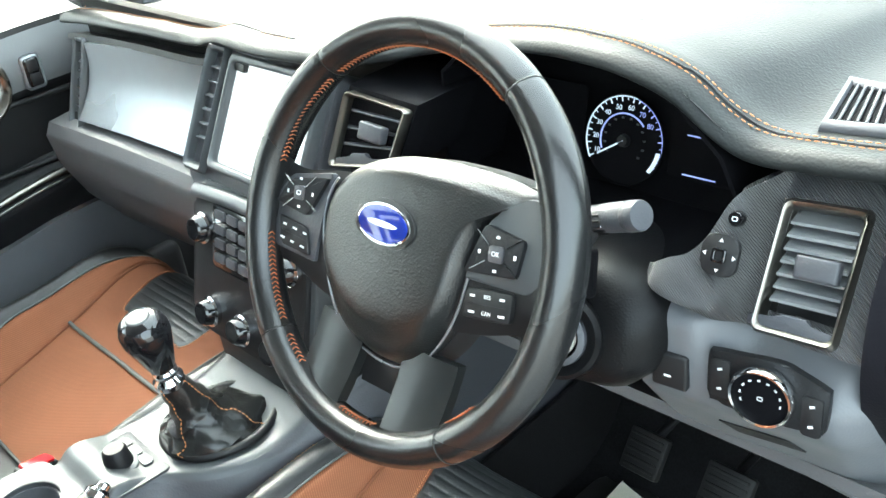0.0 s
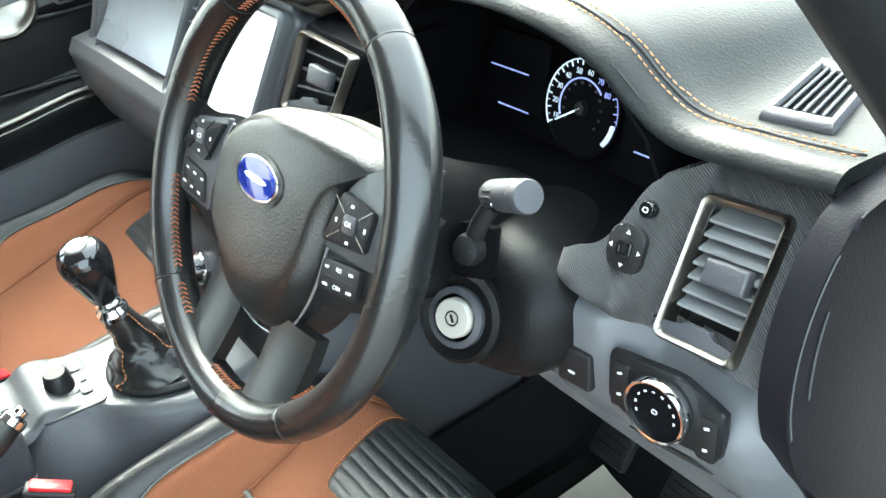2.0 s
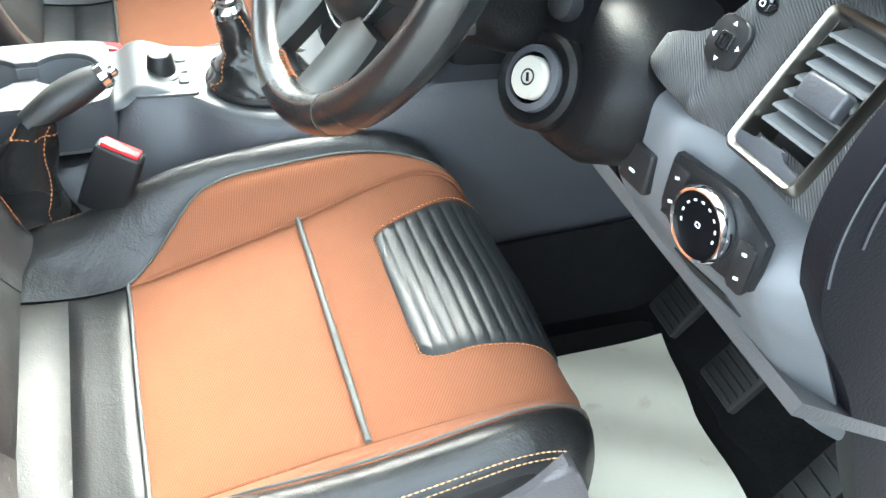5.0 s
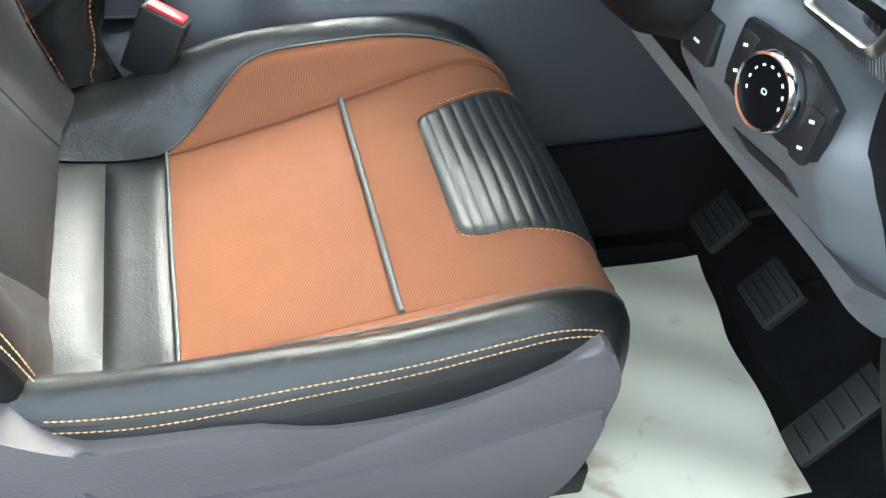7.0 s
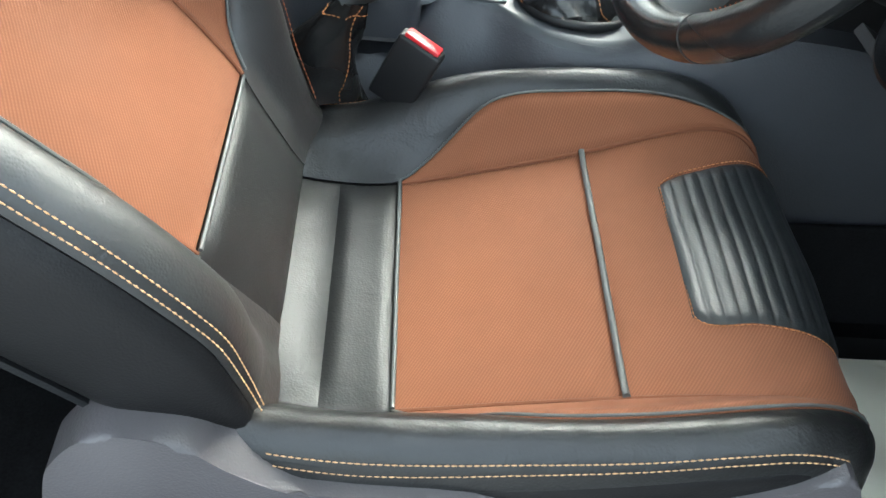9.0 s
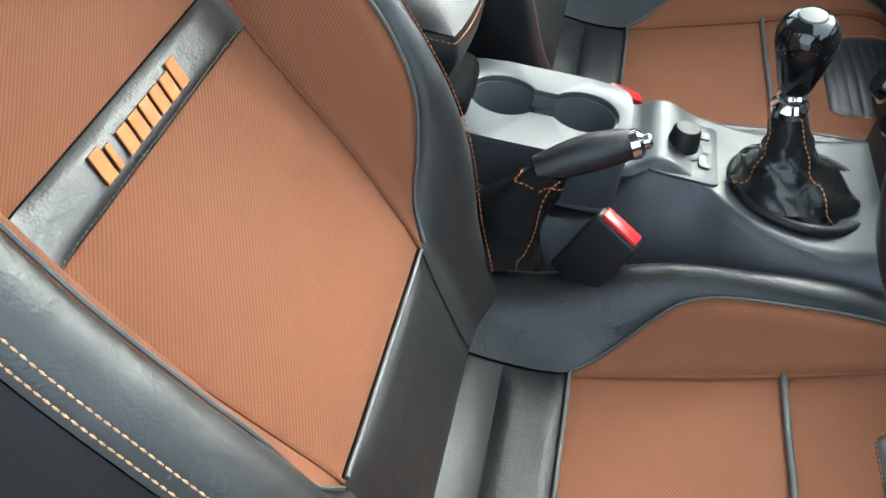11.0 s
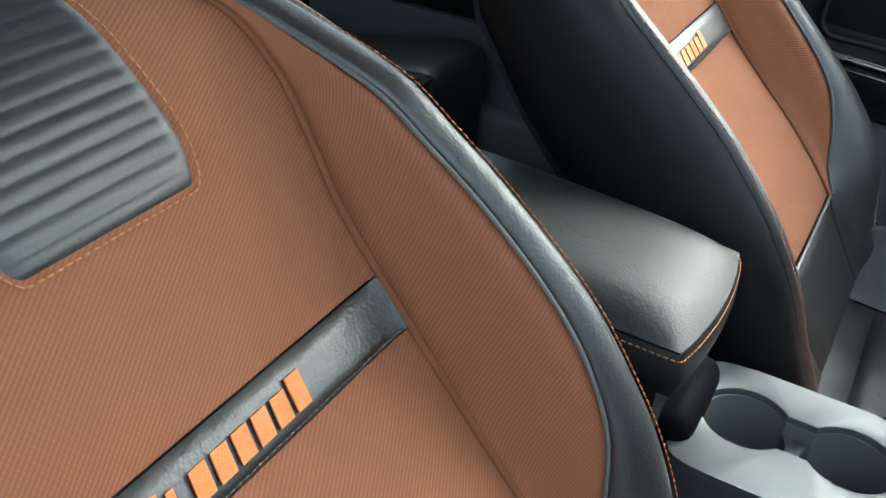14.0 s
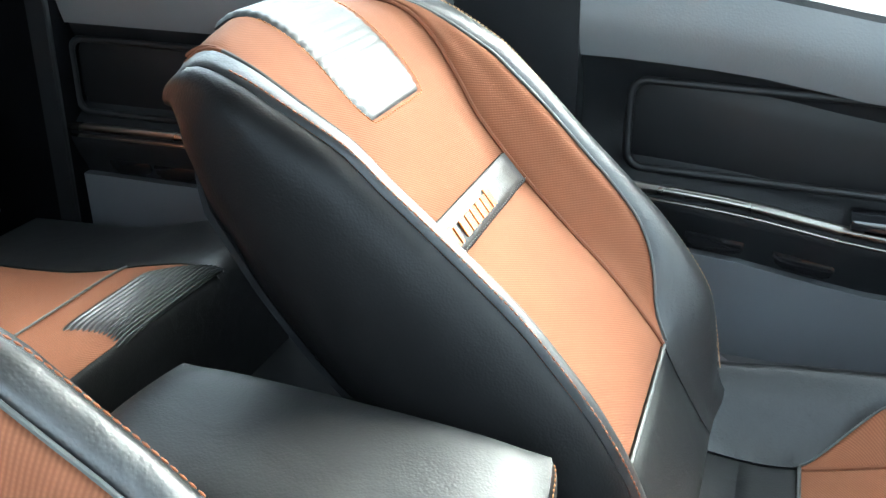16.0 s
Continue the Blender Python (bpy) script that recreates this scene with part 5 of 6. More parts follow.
hin = [(x + ( -0.030 - x) * 0.03, y + (-0.272 - y) * 0.03) for x, y in hole]
part("cup_lining", slab(hole, 0.056, pose(0, 0, 0.4305), 0.0005, 1, hin), GREY, con, "grey cup lining")
wall = [(x, 0.0432 - math.sqrt(0.0372 ** 2 - x * x)) for x in np.linspace(-0.021, 0.021, 13)]
part("cup_divider", slab([(-0.030 + x, -0.272 - y) for x, y in wall] + [(-0.030 + x, -0.272 + y) for x, y in reversed(wall)], 0.042, pose(0, 0, 0.4310), 0.002, 2), DGREY, con, "low bridge between the cups")
# switches and knob
sp = part("switch_plate", slab(rounded(0.105, 0.075, 0.008), 0.003, pose(-0.022, -0.120, 0.4765, -2), 0.001), DGREY, con, "grey switch plate")
for k, x in enumerate((-0.056, -0.030, -0.004)):
    part("switch", slab(rounded(0.022, 0.012, 0.003), 0.003, pose(x, -0.098, 0.4785, -2), 0.001), TRIM, con, "small silver switch")
part("switch", slab(rounded(0.030, 0.024, 0.004), 0.003, pose(-0.052, -0.130, 0.4785, -2), 0.001), TRIM, con)
part("knob_base", lathe([(0.024, 0.0), (0.024, 0.003), (0.021, 0.005), (0, 0.005)], pose(-0.022, -0.122, 0.4775)), TRIM, con)
part("drive_knob", lathe([(0, 0.024), (0.012, 0.024), (0.0145, 0.021), (0.017, 0.004), (0.0175, 0.0)], pose(-0.022, -0.122, 0.4815)), DARK, con, "round black drive selector")
# armrest box
arm = thing("armrest_box", (0.015, -0.53, 0.43), "black leather padded armrest lid on the console", "armrest")
part("bin", box(0.150, 0.32, 0.16, 0.012, pose(-0.020, -0.535, 0.505)), CHARCOAL, arm, "charcoal bin")
part("hinge_pod", box(0.11, 0.05, 0.05, 0.018, pose(-0.020, -0.372, 0.490), 4), SEAL, arm)


def lid(u, v):
    a, b2 = 2 * u - 1, 2 * v - 1
    # a soft cushion: rounded square plan and domed top
    sx, sy_ = 0.088, 0.158
    k = 1 - 0.06 * (a * a * b2 * b2)
    return Vector((-0.020 + sx * a * k, -0.515 + sy_ * b2 * k, 0.608 + 0.020 * (1 - abs(a) ** 5) * (1 - abs(b2) ** 6) + 0.008 * (-b2)))


part("lid", grid(lid, 30, 40, 0.016), LEATHER, arm, "soft black leather lid")


def skirt_(u, v):
    a = u * math.tau
    ca, sa = math.cos(a), math.sin(a)
    p = max(abs(ca), abs(sa))
    ax, by = ca / p, sa / p
    q = lid((ax + 1) / 2, (by + 1) / 2)
    return (q.x + 0.004 * math.sin(math.pi * v) * ax, q.y + 0.004 * math.sin(math.pi * v) * by, q.z - 0.040 * v - 0.002)


part("lid_side", grid(skirt_, 96, 6, 0.0), LEATHER, arm, "black leather lid border")
loop = [Vector(skirt_(k / 96, 0.12)) + (Vector(skirt_(k / 96, 0.12)) - Vector((-0.02, -0.515, 0.598))).normalized() * 0.001 for k in range(97)]
part("stitching", stitches(loop, 0.004, 0.0015, 0.0007), ORANGE, arm, "orange thread seam")
# handbrake
hb = thing("handbrake", (0.085, -0.36, 0.44), "black leather handbrake lever with a chrome button", "handbrake")
p0, p1 = Vector((0.110, -0.266, 0.507)), Vector((0.087, -0.180, 0.545))
part("lever", tube(spl([p0, p0.lerp(p1, 0.4) + Vector((0, 0, 0.004)), p0.lerp(p1, 0.75) + Vector((0, 0, 0.003)), p1], 16), lambda t: 0.012 + 0.004 * math.sin(math.pi * min(1, t * 1.1)), 14, False, 1.15), LEATHER, hb, "black leather grip")
part("end_cap", lathe([(0.0145, -0.008), (0.0145, 0.0), (0.011, 0.004), (0.0075, 0.0045)], facing(p1, p1 - p0)), CHROME, hb)
part("release_button", lathe([(0.0075, -0.004), (0.0075, 0.010), (0.006, 0.012), (0, 0.012)], facing(p1, p1 - p0)), CHROME, hb, "chrome release button")
bm_rows = []
for k in range(9):
    f = k / 8
    c0 = Vector((0.098, -0.320, 0.385)).lerp(p0 + Vector((0, 0.012, 0.004)), f)
    r1, r2 = 0.036 - 0.021 * f, 0.085 - 0.070 * f ** 0.7
    bm_rows.append([c0 + Vector((r1 * math.cos(a), r2 * math.sin(a), 0.006 * math.sin(3 * a + k) * (1 - f))) * 1.0 + Vector((0.003 * math.sin(5 * a + 2 * k), 0.004 * math.cos(4 * a + k), 0)) for a in np.linspace(0, math.tau, 25)[:-1]])
part("gaiter", loft(bm_rows), GAITER, hb, "creased black leather gaiter")
part("stitching", stitches([bm_rows[k][3] + Vector((0.002, 0.001, 0.002)) for k in range(9)] , 0.004, 0.0016, 0.0008), ORANGE, hb, "orange thread seam")
part("stitching", stitches([p + Vector((0.001, 0.0, 0.002)) for p in bm_rows[7]], 0.004, 0.0016, 0.0008), ORANGE, hb, "orange thread seam")
# gear lever
gl = thing("gear_lever", (0.0, -0.015, 0.47), "black gear lever with a chrome collar and leather gaiter", "gear lever")
G0, G1 = Vector((0.0, -0.005, 0.472)), Vector((-0.004, -0.040, 0.562))
part("gaiter_ring", tube([(0.066 * math.cos(a) - 0.002, 0.005 + 0.072 * math.sin(a), 0.474) for a in np.linspace(0, math.tau, 41)[:-1]], 0.006, 8, True), DARK, gl, "black oval frame")
rows = []
for k in range(15):
    f = k / 14
    c0 = G0.lerp(G1, f) if f > 0 else G0
    r = ip(f, [(0, 0.060), (0.12, 0.056), (0.3, 0.036), (0.55, 0.024), (0.8, 0.019), (1, 0.016)])
    w = 0.10 * (1 - f) ** 0.7 * (1 if k else 0)
    rows.append([c0 + Vector((r * (1 + w * math.sin(4 * a + 2.2 * k) + 0.05 * math.sin(7 * a - k)) * math.cos(a), r * 1.1 * (1 + w * math.sin(3 * a - 1.7 * k)) * math.sin(a), 0.006 * (1 - f) * math.sin(5 * a + 1.3 * k))) for a in np.linspace(0, math.tau, 41)[:-1]])
part("gaiter", loft(rows), GAITER, gl, "creased glossy black leather gaiter")
for q in (4, 33):
    part("stitching", stitches([rows[k][q] + (rows[k][q] - G0.lerp(G1, k / 14)).normalized() * 0.0012 for k in range(15)], 0.004, 0.0016, 0.0008), ORANGE, gl, "orange thread seam")
GD = (Vector((0.004, -0.052, 0.640)) - G1).normalized()
GK = facing(G1, GD, (0, 1, 0))
part("collar", lathe([(0.0, -0.004), (0.018, -0.004), (0.0185, 0.004), (0.015, 0.008), (0.013, 0.010), (0.015, 0.013), (0.015, 0.018), (0.012, 0.021), (0.0115, 0.026), (0, 0.026)], GK, 36), CHROME, gl, "ringed chrome collar")
part("knob", lathe([(0.0, 0.024), (0.0150, 0.024), (0.0175, 0.030), (0.0215, 0.045), (0.0260, 0.062), (0.0290, 0.076), (0.0285, 0.086), (0.0245, 0.096), (0.017, 0.102), (0, 0.104)], GK, 36), GLOSS, gl, "glossy black knob")
part("knob_cap", lathe([(0.0, 0.1052), (0.0125, 0.1040), (0.0140, 0.1022)], GK, 30), TRIM, gl, "silver shift pattern disc")

# ---------------------------------------------------------------- footwell
def pedal(x, y, z, w, h, tilt, lab):
    t = thing("pedal", (x, y, z), lab, "pedal", "pedals")
    q = pose(x, y, z, tilt, 0, 0)
    part("pad", box(w, h, 0.014, 0.004, q), RUBBER, t, "ribbed black rubber pad")
    for i in range(5):
        part("rib", box(w * 0.82, 0.004, 0.004, 0.001, q @ pose(0, (i - 2) * h / 5.6, 0.008)), RUBBER, t)
    part("arm", tube([q @ Vector((0, h * 0.2, -0.006)), q @ Vector((0, h * 0.9, -0.05)), (x, y + 0.10, z + 0.20)], 0.008, 8), DARK, t)


pedal(0.302, 0.455, 0.265, 0.062, 0.062, 52, "black clutch pedal with a ribbed rubber pad")
pedal(0.425, 0.463, 0.262, 0.070, 0.060, 52, "black brake pedal with a ribbed rubber pad")
pedal(0.575, 0.475, 0.225, 0.048, 0.130, 58, "tall black accelerator pedal")


def paper(u, v):
    x = 0.214 + 0.385 * u
    y = -0.02 + (0.530 - 0.026 * min(1.0, 2.6 * u) - 0.010 * u ** 4) * v
    return (x + 0.02 * (1 - v) * (1 - u), y, 0.1165 + 0.003 * math.sin(9 * x + 13 * y) + 0.003 * math.sin(41 * x - 23 * y) + 0.02 * max(0, v - 0.93))


tagged(part("paper_floor_mat", grid(paper, 40, 40, 0.0012), PAPER), "creased off-white paper floor mat", "floor mat")
tagged(part("rubber_mat", slab(rounded(0.46, 0.56, 0.05), 0.006, pose(0.40, 0.26, 0.100), 0.002), RUBBER), "black rubber floor mat", "floor mat")

# ---------------------------------------------------------------- front seats
CUSHION = [(-0.40, 0.395), (-0.33, 0.366), (-0.255, 0.352), (-0.19, 0.354), (-0.10, 0.376), (0.0, 0.400), (0.08, 0.417),
           (0.135, 0.423), (0.175, 0.416), (0.203, 0.390), (0.213, 0.345), (0.207, 0.290)]
CUSHION_SIDE = [(0, 0, 0), (0.12, 0.12, -0.003), (0.155, 0.155, 0.0), (0.185, 0.180, 0.013), (0.215, 0.203, 0.034), (0.242, 0.227, 0.044),
                (0.265, 0.247, 0.034), (0.29, 0.254, 0.010), (0.31, 0.250, -0.012), (0.345, 0.236, -0.046)]
BACK = [(0.0, -0.02), (0.006, 0.05), (0.011, 0.10), (0.004, 0.18), (-0.008, 0.25), (-0.017, 0.32), (-0.019, 0.40), (-0.015, 0.46), (-0.021, 0.54),
        (-0.038, 0.585), (-0.060, 0.606), (-0.092, 0.612)]
BACK_SIDE = [(0, 0, 0), (0.09, 0.09, 0.0), (0.127, 0.127, 0.000), (0.148, 0.147, 0.004), (0.175, 0.166, 0.028), (0.20, 0.182, 0.050), (0.225, 0.204, 0.060),
             (0.25, 0.227, 0.054), (0.275, 0.243, 0.034), (0.36, 0.250, -0.048), (0.39, 0.236, -0.078)]


def dense(pts):
    out = spl([(0, *p) for p in pts], 160)
    s = [0.0]
    for a, b in zip(out, out[1:]):
        s.append(s[-1] + (b - a).length)
    return np.array([(p.y, p.z) for p in out]), np.array(s)


def seat(name, cx, m, dy, lean, label):
    """A bucket seat. m: +1 where its outer side is to the right. lean: the backrest's angle from upright."""
    top = thing(name, (cx, dy - 0.05, 0.10), label, "car seat", "front seats")
    c, cs = dense(CUSHION)
    b, bs = dense(BACK)
    la = radians(lean)
    up, out = Vector((0, -math.sin(la), math.cos(la))), Vector((0, math.cos(la), math.sin(la)))
    foot = Vector((cx, -0.300 + dy, 0.420))

    def side(table, a):
        s, a = (1 if a >= 0 else -1), abs(a)
        return s * ip(a, [(k[0], k[1]) for k in table]), ip(a, [(k[0], k[2]) for k in table])

    def cush(a, s):
        y, z = np.interp(s, cs, c[:, 0]), np.interp(s, cs, c[:, 1])
        e = 0.004
        ty, tz = np.interp(s + e, cs, c[:, 0]) - np.interp(s - e, cs, c[:, 0]), np.interp(s + e, cs, c[:, 1]) - np.interp(s - e, cs, c[:, 1])
        t = math.hypot(ty, tz) or 1
        dx, dn = side(CUSHION_SIDE, a)
        rise = ip(y, [(-0.40, 0.25), (-0.28, 0.70), (-0.195, 1.25), (-0.11, 1.55), (-0.04, 1.45), (0.05, 1.15), (0.10, 0.92), (0.17, 0.55), (0.213, 0.3)])
        if a > 0:
            rise = ip(y, [(-0.40, 1.0), (-0.30, 1.6), (-0.20, 1.85), (-0.10, 1.5), (0.0, 1.1), (0.10, 0.95), (0.17, 0.70), (0.213, 0.35)])
        plan = min(1, max(0, (abs(a) - 0.15) / 0.11)) ** 1.5 * min(1, max(0, (s - cs[-1] + 0.24) / 0.14))
        if dn > 0:
            dn *= rise
        elif abs(a) > 0.2:
            y, z = y, z + dn
            dn = 0
        dx *= ip(y, [(-0.40, 0.93), (-0.2, 1.0), (0.1, 1.0), (0.17, 0.985), (0.213, 0.95)])
        return Vector((cx + m * dx, y - 0.045 * plan + dy - dn * tz / t, z + dn * ty / t))

    def back(a, u):
        s = (u + 0.02)
        nn, uu = np.interp(s, bs, b[:, 0]), np.interp(s, bs, b[:, 1])
        dx, dn = side(BACK_SIDE, a)
        if a < -0.147:
            dx = -0.147 + (dx + 0.147) * 0.76
        rise = ip(u, [(0.0, 0.25), (0.08, 0.60), (0.14, 1.0), (0.2, 1.30), (0.285, 1.55), (0.373, 1.38), (0.453, 0.97), (0.524, 0.48), (0.57, 0.25), (0.62, 0.1)]) * (1.0 if m > 0 else 0.82)
        if a > 0:
            rise = ip(u, [(0.0, 0.15), (0.035, 0.45), (0.07, 0.70), (0.12, 0.85), (0.187, 0.97), (0.28, 1.05), (0.4, 0.95), (0.48, 0.65), (0.56, 0.36), (0.62, 0.15)])
        dn = dn * rise if dn > 0 else dn * ip(u, [(0.5, 1.0), (0.6, 0.6), (0.65, 0.1)])
        dx *= ip(u, [(0.0, 0.90), (0.1, 0.97), (0.2, 1.0), (0.4, 1.0), (0.5, 0.96), (0.57, 0.90), (0.62, 0.80), (0.66, 0.74)])
        uu += -0.028 * max(0, abs(a) - 0.06) / 0.2 * ip(u, [(0.45, 0), (0.6, 1)])
        return foot + Vector((m * dx, 0, 0)) + up * uu + out * (nn + dn)

    def sy(y):
        k = int(np.argmax(c[:, 0] >= y)) if y < 0.2 else 0
        return cs[k]

    def panel(fn, lo, hi, s0, s1, nu, nv, puff=0.004, dip=0.002, deep=0.006, ribs=0, sharp=6):
        """A stuffed panel of cover between two side lines lo(s), hi(s), sunk at its seams."""
        def at(u, v):
            s = s0 + (s1 - s0) * v
            a = lo(s) + (hi(s) - lo(s)) * u
            p = fn(a, s)
            e = 0.003
            nn = (fn(a + e, s) - fn(a - e, s)).cross(fn(a, s + e) - fn(a, s - e))
            nn = nn.normalized() * m * (1 if fn is cush else -1)
            h = puff * (1 - abs(2 * u - 1) ** sharp) * (1 - abs(2 * v - 1) ** sharp) - dip
            if ribs:
                h += 0.0010 * abs(math.sin(math.pi * ribs * v)) ** 0.7 * (1 if 0.02 < u < 0.98 else 0)
            return p + nn * h
        return grid(at, nu, nv, deep * m * (1 if fn is cush else -1))

    end = cs[-1]
    half = lambda s: ip(np.interp(s, cs, c[:, 0]), [(-0.40, 0.150), (-0.19, 0.150), (0.0, 0.1625), (0.16, 0.19), (0.213, 0.195)])
    cut = lambda s: ip(np.interp(s, cs, c[:, 0]), [(-0.19, 0.152), (-0.13, 0.192), (-0.085, 0.214), (0.0, 0.219), (0.10, 0.217), (0.17, 0.205), (0.213, 0.200)])
    # cushion
    cushion = part("cushion", panel(cush, lambda s: -0.25, lambda s: 0.25, 0.01, end, 40, 50, -0.010, 0.004, 0.012), DARK, top)
    y0, y1, y2, y3 = sy(-0.256), sy(-0.197), sy(-0.194), sy(-0.004)
    part("rear_strip", panel(cush, lambda s: -half(s), half, 0.0, y0, 24, 12, 0.010, 0.004), LEATHER, cushion, "black leather strip")
    part("cross_strip", panel(cush, lambda s: -half(s), half, y0, y1, 24, 8, 0.008, 0.004), LEATHER, cushion, "black leather strip")
    part("insert", panel(cush, lambda s: -half(s), half, y1, y3 - 0.002, 40, 30, 0.006, 0.003), TAN, cushion, "tan twill insert")
    part("front_panel", panel(cush, lambda s: -half(s), half, y3 + 0.002, end, 40, 40, 0.006, 0.003), TAN, cushion, "tan twill panel")
    for sg, nm in ((-1, "bolster"), (1, "bolster")):
        lo, hi = (lambda s: half(s) + 0.001), cut
        def pn(l, h, s0, s1, nu, nv, pf, mt, lab, sg=sg):
            l2, h2 = (l, h) if sg > 0 else ((lambda s: -h(s)), (lambda s: -l(s)))
            return part(nm, panel(cush, l2, h2, s0, s1, nu, nv, pf, 0.002), mt, cushion, lab)
        pn(lo, hi, y2, end, 12, 40, 0.005, TAN, "tan twill side bolster")
        edge = lambda s: cut(s) + 0.001 if s > y2 else half(s) + 0.002
        pn(edge, lambda s: ip(s, [(end - 0.17, 0.345), (end - 0.10, 0.295), (end, 0.25)]), 0.0, end, 26, 60, 0.005, BOLSTER, "creased black leather side bolster")
        for aa, th in ((0.2645, CREAM), (0.2715, CREAM)):
            part("stitching", stitches([cush(sg * aa, s) + Vector((m * sg * 0.0022, 0, 0.0024)) for s in np.linspace(sy(-0.30), sy(0.165), 70)]), th, cushion, "orange thread seam")
        if sg > 0:
            part("flank_panel", panel(cush, lambda s: 0.2775, lambda s: ip(s, [(sy(-0.25), 0.300), (sy(-0.20), 0.322), (sy(0.10), 0.318), (sy(0.15), 0.300)]), sy(-0.26), sy(0.155), 12, 50, 0.0035, -0.0012), FLANK, cushion, "smooth black leather flank panel")
        part("piping", tube([cush(sg * 0.268, s) + Vector((m * sg * 0.001, 0, 0.0012)) for s in np.linspace(sy(-0.33), sy(0.19), 70)], 0.0014, 6), LEATHER, cushion)
        part("piping", tube([cush(sg * cut(s), s) + Vector((0, 0, 0.0015)) for s in np.linspace(y2, end - 0.08, 60)], 0.0015, 6), PIPING, cushion)
    for y, r, mt in ((-0.196, 0.0022, PIPING), (-0.004, 0.0034, PIPING)):
        s = sy(y)
        part("piping", tube([cush(a, s) + Vector((0, 0, 0.0015)) for a in np.linspace(-half(s), half(s), 40)], r, 8), mt, cushion, "raised piping")
    pad_lo = lambda s: ip(np.interp(s, cs, c[:, 0]), [(0.06, -0.088), (0.074, -0.103), (0.12, -0.122), (0.17, -0.140), (0.21, -0.148)])
    pad_hi = lambda s: ip(np.interp(s, cs, c[:, 0]), [(0.06, 0.072), (0.074, 0.086), (0.12, 0.090), (0.17, 0.097), (0.21, 0.102)])
    if m < 0:
        pad_lo, pad_hi = (lambda s, h=pad_hi: -h(s)), (lambda s, l=pad_lo: -l(s))
    part("ribbed_pad", panel(cush, pad_lo, pad_hi, sy(0.066), end - 0.04, 30, 150, 0.0025, -0.0032, 0.006, 15, 30), RIBPAD, cushion, "ribbed black leather pad")
    ring = [cush(pad_lo(s) - 0.003, s) for s in np.linspace(end - 0.05, sy(0.066), 30)] + [cush(pad_hi(s) + 0.003, s) for s in np.linspace(sy(0.066), end - 0.05, 30)]
    part("stitching", stitches([p + Vector((0, 0, 0.0048)) for p in ring]), ORANGE, cushion, "orange thread seam")
    # backrest
    backrest = part("backrest", panel(back, lambda s: -0.30, lambda s: 0.30, -0.01, 0.60, 30, 40, -0.012, 0.004, 0.014), DARK, top)
    tip = bs[-1] - 0.022
    ins = lambda u: ip(u, [(0.0, 0.118), (0.09, 0.126), (0.20, 0.138), (0.32, 0.146), (0.41, 0.149), (0.46, 0.156), (0.51, 0.168), (0.56, 0.176), (0.6, 0.172), (0.65, 0.168)])
    neg = lambda u: -ins(u)
    rim = lambda u: ip(u, [(0.085, 0.128), (0.12, 0.152), (0.16, 0.178), (0.21, 0.197), (0.30, 0.206), (0.42, 0.205), (0.52, 0.198), (0.6, 0.185), (0.65, 0.18)])
    part("lower_strip", panel(back, neg, ins, -0.02, 0.088, 24, 16, 0.006, 0.003), LEATHER, backrest, "black leather strip")
    part("insert", panel(back, neg, ins, 0.091, 0.318, 36, 34, 0.006, 0.003), TAN, backrest, "tan twill insert")
    part("upper_insert", panel(back, neg, ins, 0.358, tip, 36, 40, 0.006, 0.003), TAN, backrest, "tan twill insert")
    band = part("name_band", panel(back, neg, ins, 0.319, 0.357, 36, 8, 0.004, 0.001), EDGE, backrest, "black leather band with orange lettering marks")
    # slanted orange marks in place of the embroidered word
    for k in range(8):
        a0 = 0.073 - 0.0156 * k
        w = 0.0116 if k not in (1,) else 0.005
        h0, h1 = 0.328, 0.328 + (0.020 if k in (0, 7) else 0.0165)
        q = [back(m * aa, uu) + out * 0.0042 for aa, uu in ((a0, h0), (a0 - w, h0), (a0 - w - 0.0035, h1), (a0 - 0.0035, h1))]
        vs = q + [p + out * 0.0012 for p in q]
        part("lettering_mark", mesh(vs, [(3, 2, 1, 0), (4, 5, 6, 7), (0, 1, 5, 4), (1, 2, 6, 5), (2, 3, 7, 6), (3, 0, 4, 7)], False), EMBROIDERY, band)
    for u in (0.322, 0.0895):
        part("stitching" if u > 0.2 else "piping", stitches([back(a, u) + out * 0.004 for a in np.linspace(-0.140, 0.140, 66)]) if u > 0.2
             else tube([back(a, u) + out * 0.001 for a in np.linspace(-0.122, 0.122, 30)], 0.002, 6), PIPING, backrest)
    for sg in (-1, 1):
        def pn(nm, l, h, s0, s1, nu, nv, pf, mt, lab, sg=sg):
            l2, h2 = (l, h) if sg > 0 else ((lambda s: -h(s)), (lambda s: -l(s)))
            return part(nm, panel(back, l2, h2, s0, s1, nu, nv, pf, 0.002), mt, backrest, lab)
        pn("bolster", lambda u: ins(u) + 0.001, rim, 0.088, tip, 16, 44, 0.005, TAN, "tan twill side bolster")
        pn("bolster_edge", lambda u: rim(u) + 0.001 if u > 0.088 else ins(u) + 0.001, lambda u, e=(0.266 if sg > 0 else 0.2425): e, -0.02, tip, 14, 60, 0.004, EDGE, "black leather edging")
        pn("side_panel", lambda u, e=(0.267 if sg > 0 else 0.2435): e, lambda u: 0.39, -0.02, tip, 14, 50, 0.004, FLANK, "smooth black leather side panel")
        for aa, th in (((0.253, CREAM), (0.261, CREAM)) if sg > 0 else ((0.236, THREAD),)):
            part("stitching", stitches([back(sg * aa, u) + out * 0.003 + Vector((m * sg * 0.0018, 0, 0)) for u in np.linspace(0.0, 0.58, 90)]), th, backrest, "orange thread seam")
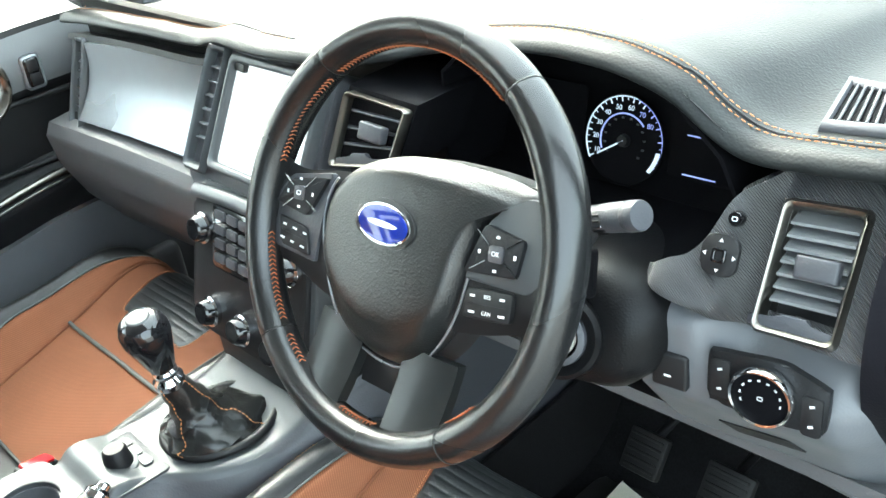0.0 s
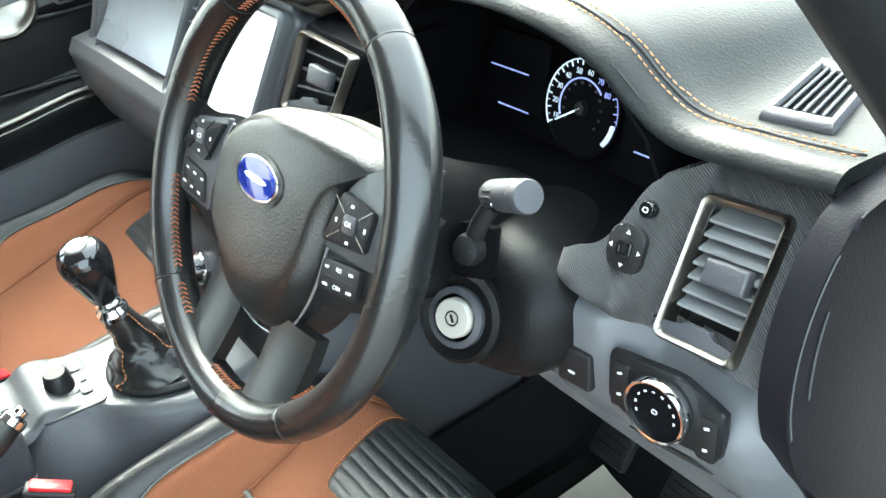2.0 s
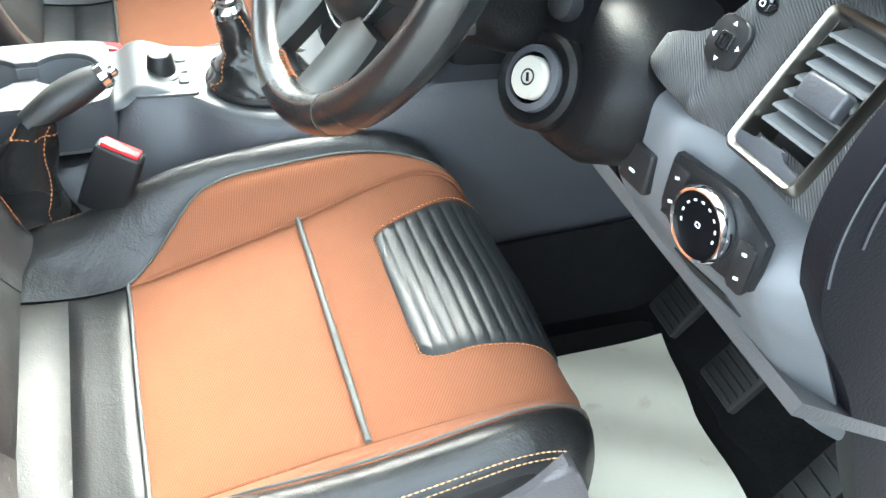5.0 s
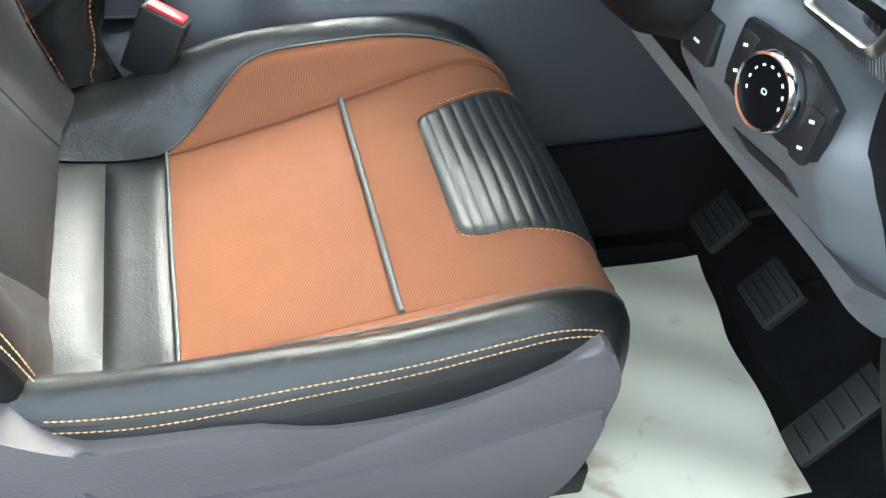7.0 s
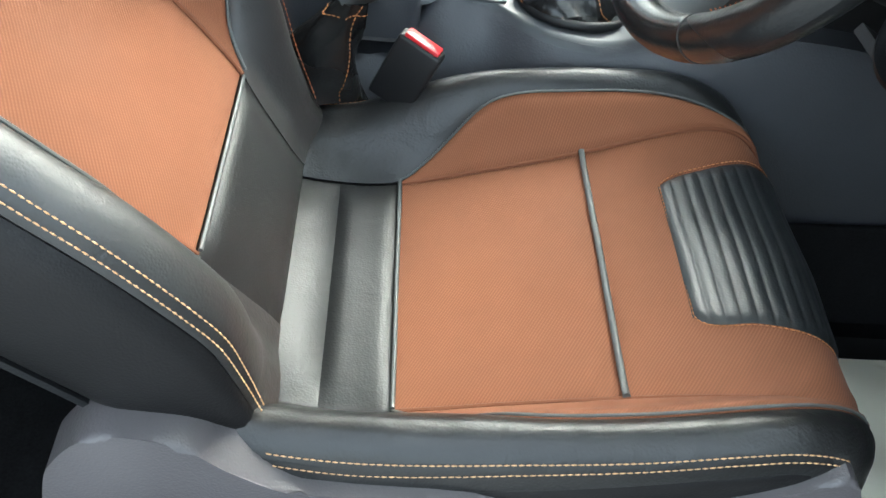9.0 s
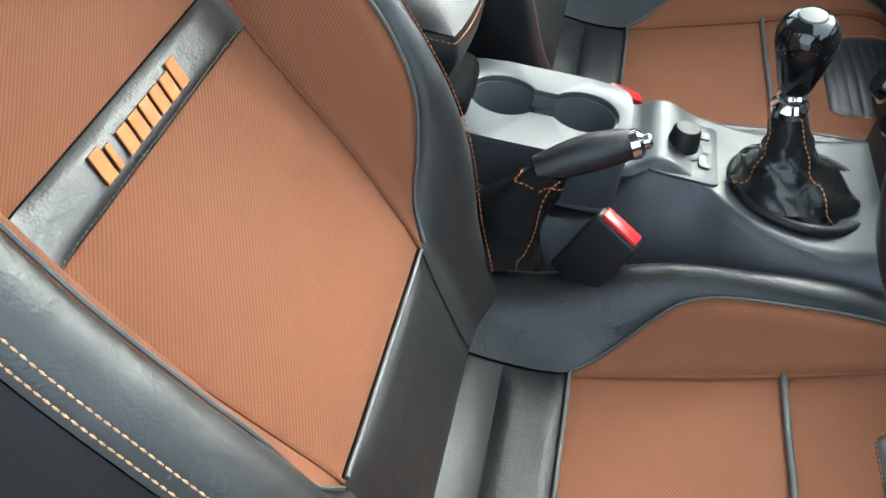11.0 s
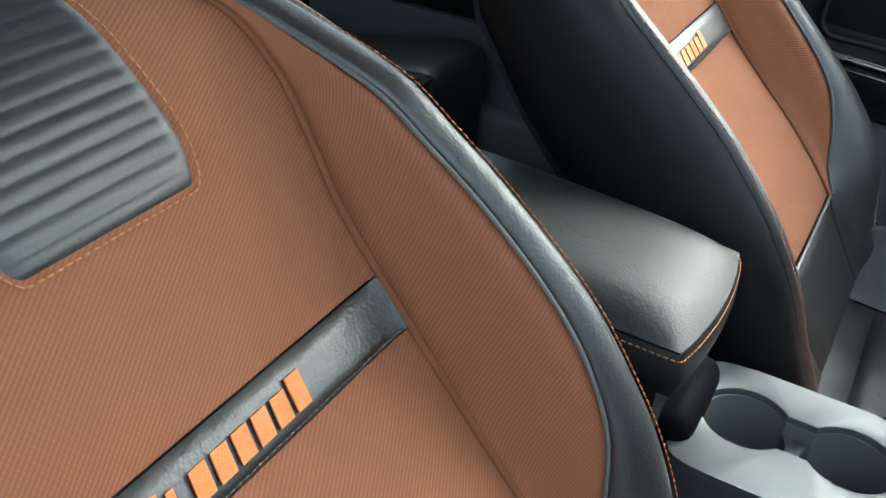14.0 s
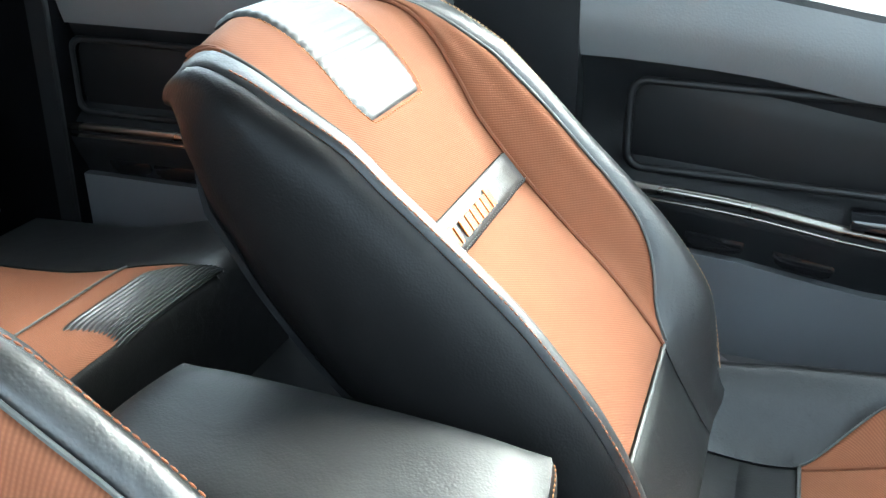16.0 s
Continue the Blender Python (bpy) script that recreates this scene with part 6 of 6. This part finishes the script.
        part("piping", tube([back(sg * rim(u), u) + out * 0.0014 for u in np.linspace(0.09, 0.60, 70)], 0.0016, 6), PIPING, backrest)
    for sg in (-1, 1):
        part("seam_valley", tube([back(sg * ins(u), u) - out * 0.0012 for u in np.linspace(0.09, tip - 0.01, 60)], 0.0024, 6), TAN, backrest)
        part("seam_valley", tube([cush(sg * half(s), s) - Vector((0, 0, 0.0014)) for s in np.linspace(y2, end - 0.02, 60)], 0.0024, 6), TAN, cushion)
    lo = lambda u: -ip(u, [(0.455, 0.050), (0.465, 0.060), (0.55, 0.070), (0.62, 0.072)])
    hi = lambda u: -lo(u)
    part("ribbed_pad", panel(back, lo, hi, 0.462, tip - 0.005, 24, 150, 0.0025, -0.0022, 0.006, 18, 30), RIBPAD, backrest, "ribbed black leather pad")
    ring = [back(lo(u) - 0.003, u) for u in np.linspace(0.60, 0.459, 24)] + [back(hi(u) + 0.003, u) for u in np.linspace(0.459, 0.60, 24)]
    part("stitching", stitches([p + out * 0.0050 for p in ring]), ORANGE, backrest, "orange thread seam")
    # rear shell of the backrest
    def shell(u, v):
        a, s = (2 * u - 1) * (0.240 if u > 0.5 else 0.216), -0.02 + (tip + 0.02) * v
        w = ip(s, [(0.0, 0.90), (0.1, 0.97), (0.2, 1.0), (0.4, 1.0), (0.5, 0.96), (0.55, 0.86), (0.62, 0.70)])
        nn = np.interp(s + 0.02, bs, b[:, 0])
        uu = np.interp(s + 0.02, bs, b[:, 1])
        return foot + Vector((m * a * w, 0, 0)) + up * (uu - ip(s, [(0.4, 0.0), (0.6, 0.016)]) - 0.028 * max(0, abs(a) - 0.06) / 0.2 * ip(s, [(0.45, 0), (0.6, 1)])) + out * (nn - 0.080 * ip(s, [(0.5, 1.0), (0.6, 0.6), (0.65, 0.1)]) + 0.004 * abs(2 * u - 1) ** 3)
    part("back_shell", grid(shell, 20, 30, -0.006 * m), CHARCOAL, top, "black rear cover")
    # base
    part("seat_base", box(0.44, 0.44, 0.17, 0.02, pose(cx, dy - 0.06, 0.245)), DARK, top)
    for sx in (-0.17, 0.17):
        part("runner", box(0.045, 0.55, 0.05, 0.006, pose(cx + sx, dy - 0.06, 0.135)), DARK, top, "dark metal floor runner")
    skirt = [(-0.43, 0.27), (-0.447, 0.34), (-0.440, 0.400), (-0.429, 0.427), (-0.407, 0.452), (-0.38, 0.460), (-0.34, 0.451), (-0.308, 0.424), (-0.268, 0.400), (-0.235, 0.398),
             (-0.14, 0.402), (-0.07, 0.391), (0.02, 0.397), (0.09, 0.424), (0.136, 0.447), (0.152, 0.430), (0.163, 0.395), (0.159, 0.350), (0.148, 0.282), (0.10, 0.228), (0.0, 0.206),
             (-0.2, 0.19), (-0.38, 0.21)]
    poly = [(p.y, p.z) for p in spl([(0, y, z) for y, z in skirt], 80, True)]
    mm = Matrix(((0, 0, m, cx + m * 0.225), (1, 0, 0, dy), (0, 1, 0, 0), (0, 0, 0, 1)))
    sh = part("side_shield", slab(poly, 0.040, mm, 0.006, 3), SHIELD, top, "dark grey plastic side shield")
    poly2 = [(p.y, p.z) for p in spl([(0, y, z) for y, z in ((-0.275, 0.348), (-0.245, 0.331), (-0.19, 0.326), (-0.07, 0.328), (0.04, 0.344), (0.13, 0.368), (0.156, 0.363), (0.150, 0.30), (0.13, 0.255), (0.09, 0.222), (0.0, 0.205), (-0.2, 0.19), (-0.34, 0.215))], 50, True)]
    part("lower_step", slab(poly2, 0.045, mm, 0.004, 3), SHIELD, sh)
    if m > 0:
        for y, z, w, h in ((-0.068, 0.262, 0.024, 0.034), (-0.010, 0.252, 0.056, 0.022)):
            part("adjuster_switch", box(w, h, 0.018, 0.004, mm @ pose(y, z, 0.047, 0, 0, 4), 3), CHARCOAL, sh, "dark seat adjuster switch")
    else:
        part("recline_lever", box(0.12, 0.03, 0.02, 0.006, mm @ pose(-0.2, 0.30, 0.043), 3), CHARCOAL, sh)
    return top


driver_seat = seat("driver_seat", 0.36, 1, 0.0, 39.0, "tan twill and black leather bucket seat, reclined")
passenger_seat = seat("passenger_seat", -0.36, -1, 0.02, 40.0, "tan twill and black leather passenger seat beside the console")


def buckle(x, y, z, m):
    """A belt buckle on its stalk, leaning forward."""
    t = thing("seat_belt_buckle", (x, y - 0.10, z - 0.16), "black seat belt buckle with a red release button", "seat belt buckle", "belt buckles")
    ax = Vector((0.36 * m, 0.86, -0.36)).normalized()
    az = Vector((0.05 * m, 0.50, 0.86))
    az = (az - ax * az.dot(ax)).normalized()
    q = Matrix.Translation((x, y, z)) @ Matrix((ax, az.cross(ax), az)).transposed().to_4x4()
    part("stalk", box(0.020, 0.010, 0.14, 0.003, q @ pose(0, 0, -0.135)), DARK, t)
    h = part("housing", box(0.052, 0.024, 0.080, 0.004, q @ pose(0, 0, -0.040), 3), DARK, t)
    part("release_button", box(0.042, 0.018, 0.006, 0.002, q @ pose(0, 0, 0.001)), RED, h, "bright red push button")
    return t


buckle(0.128, -0.177, 0.476, 1)
buckle(-0.142, -0.182, 0.457, -1)
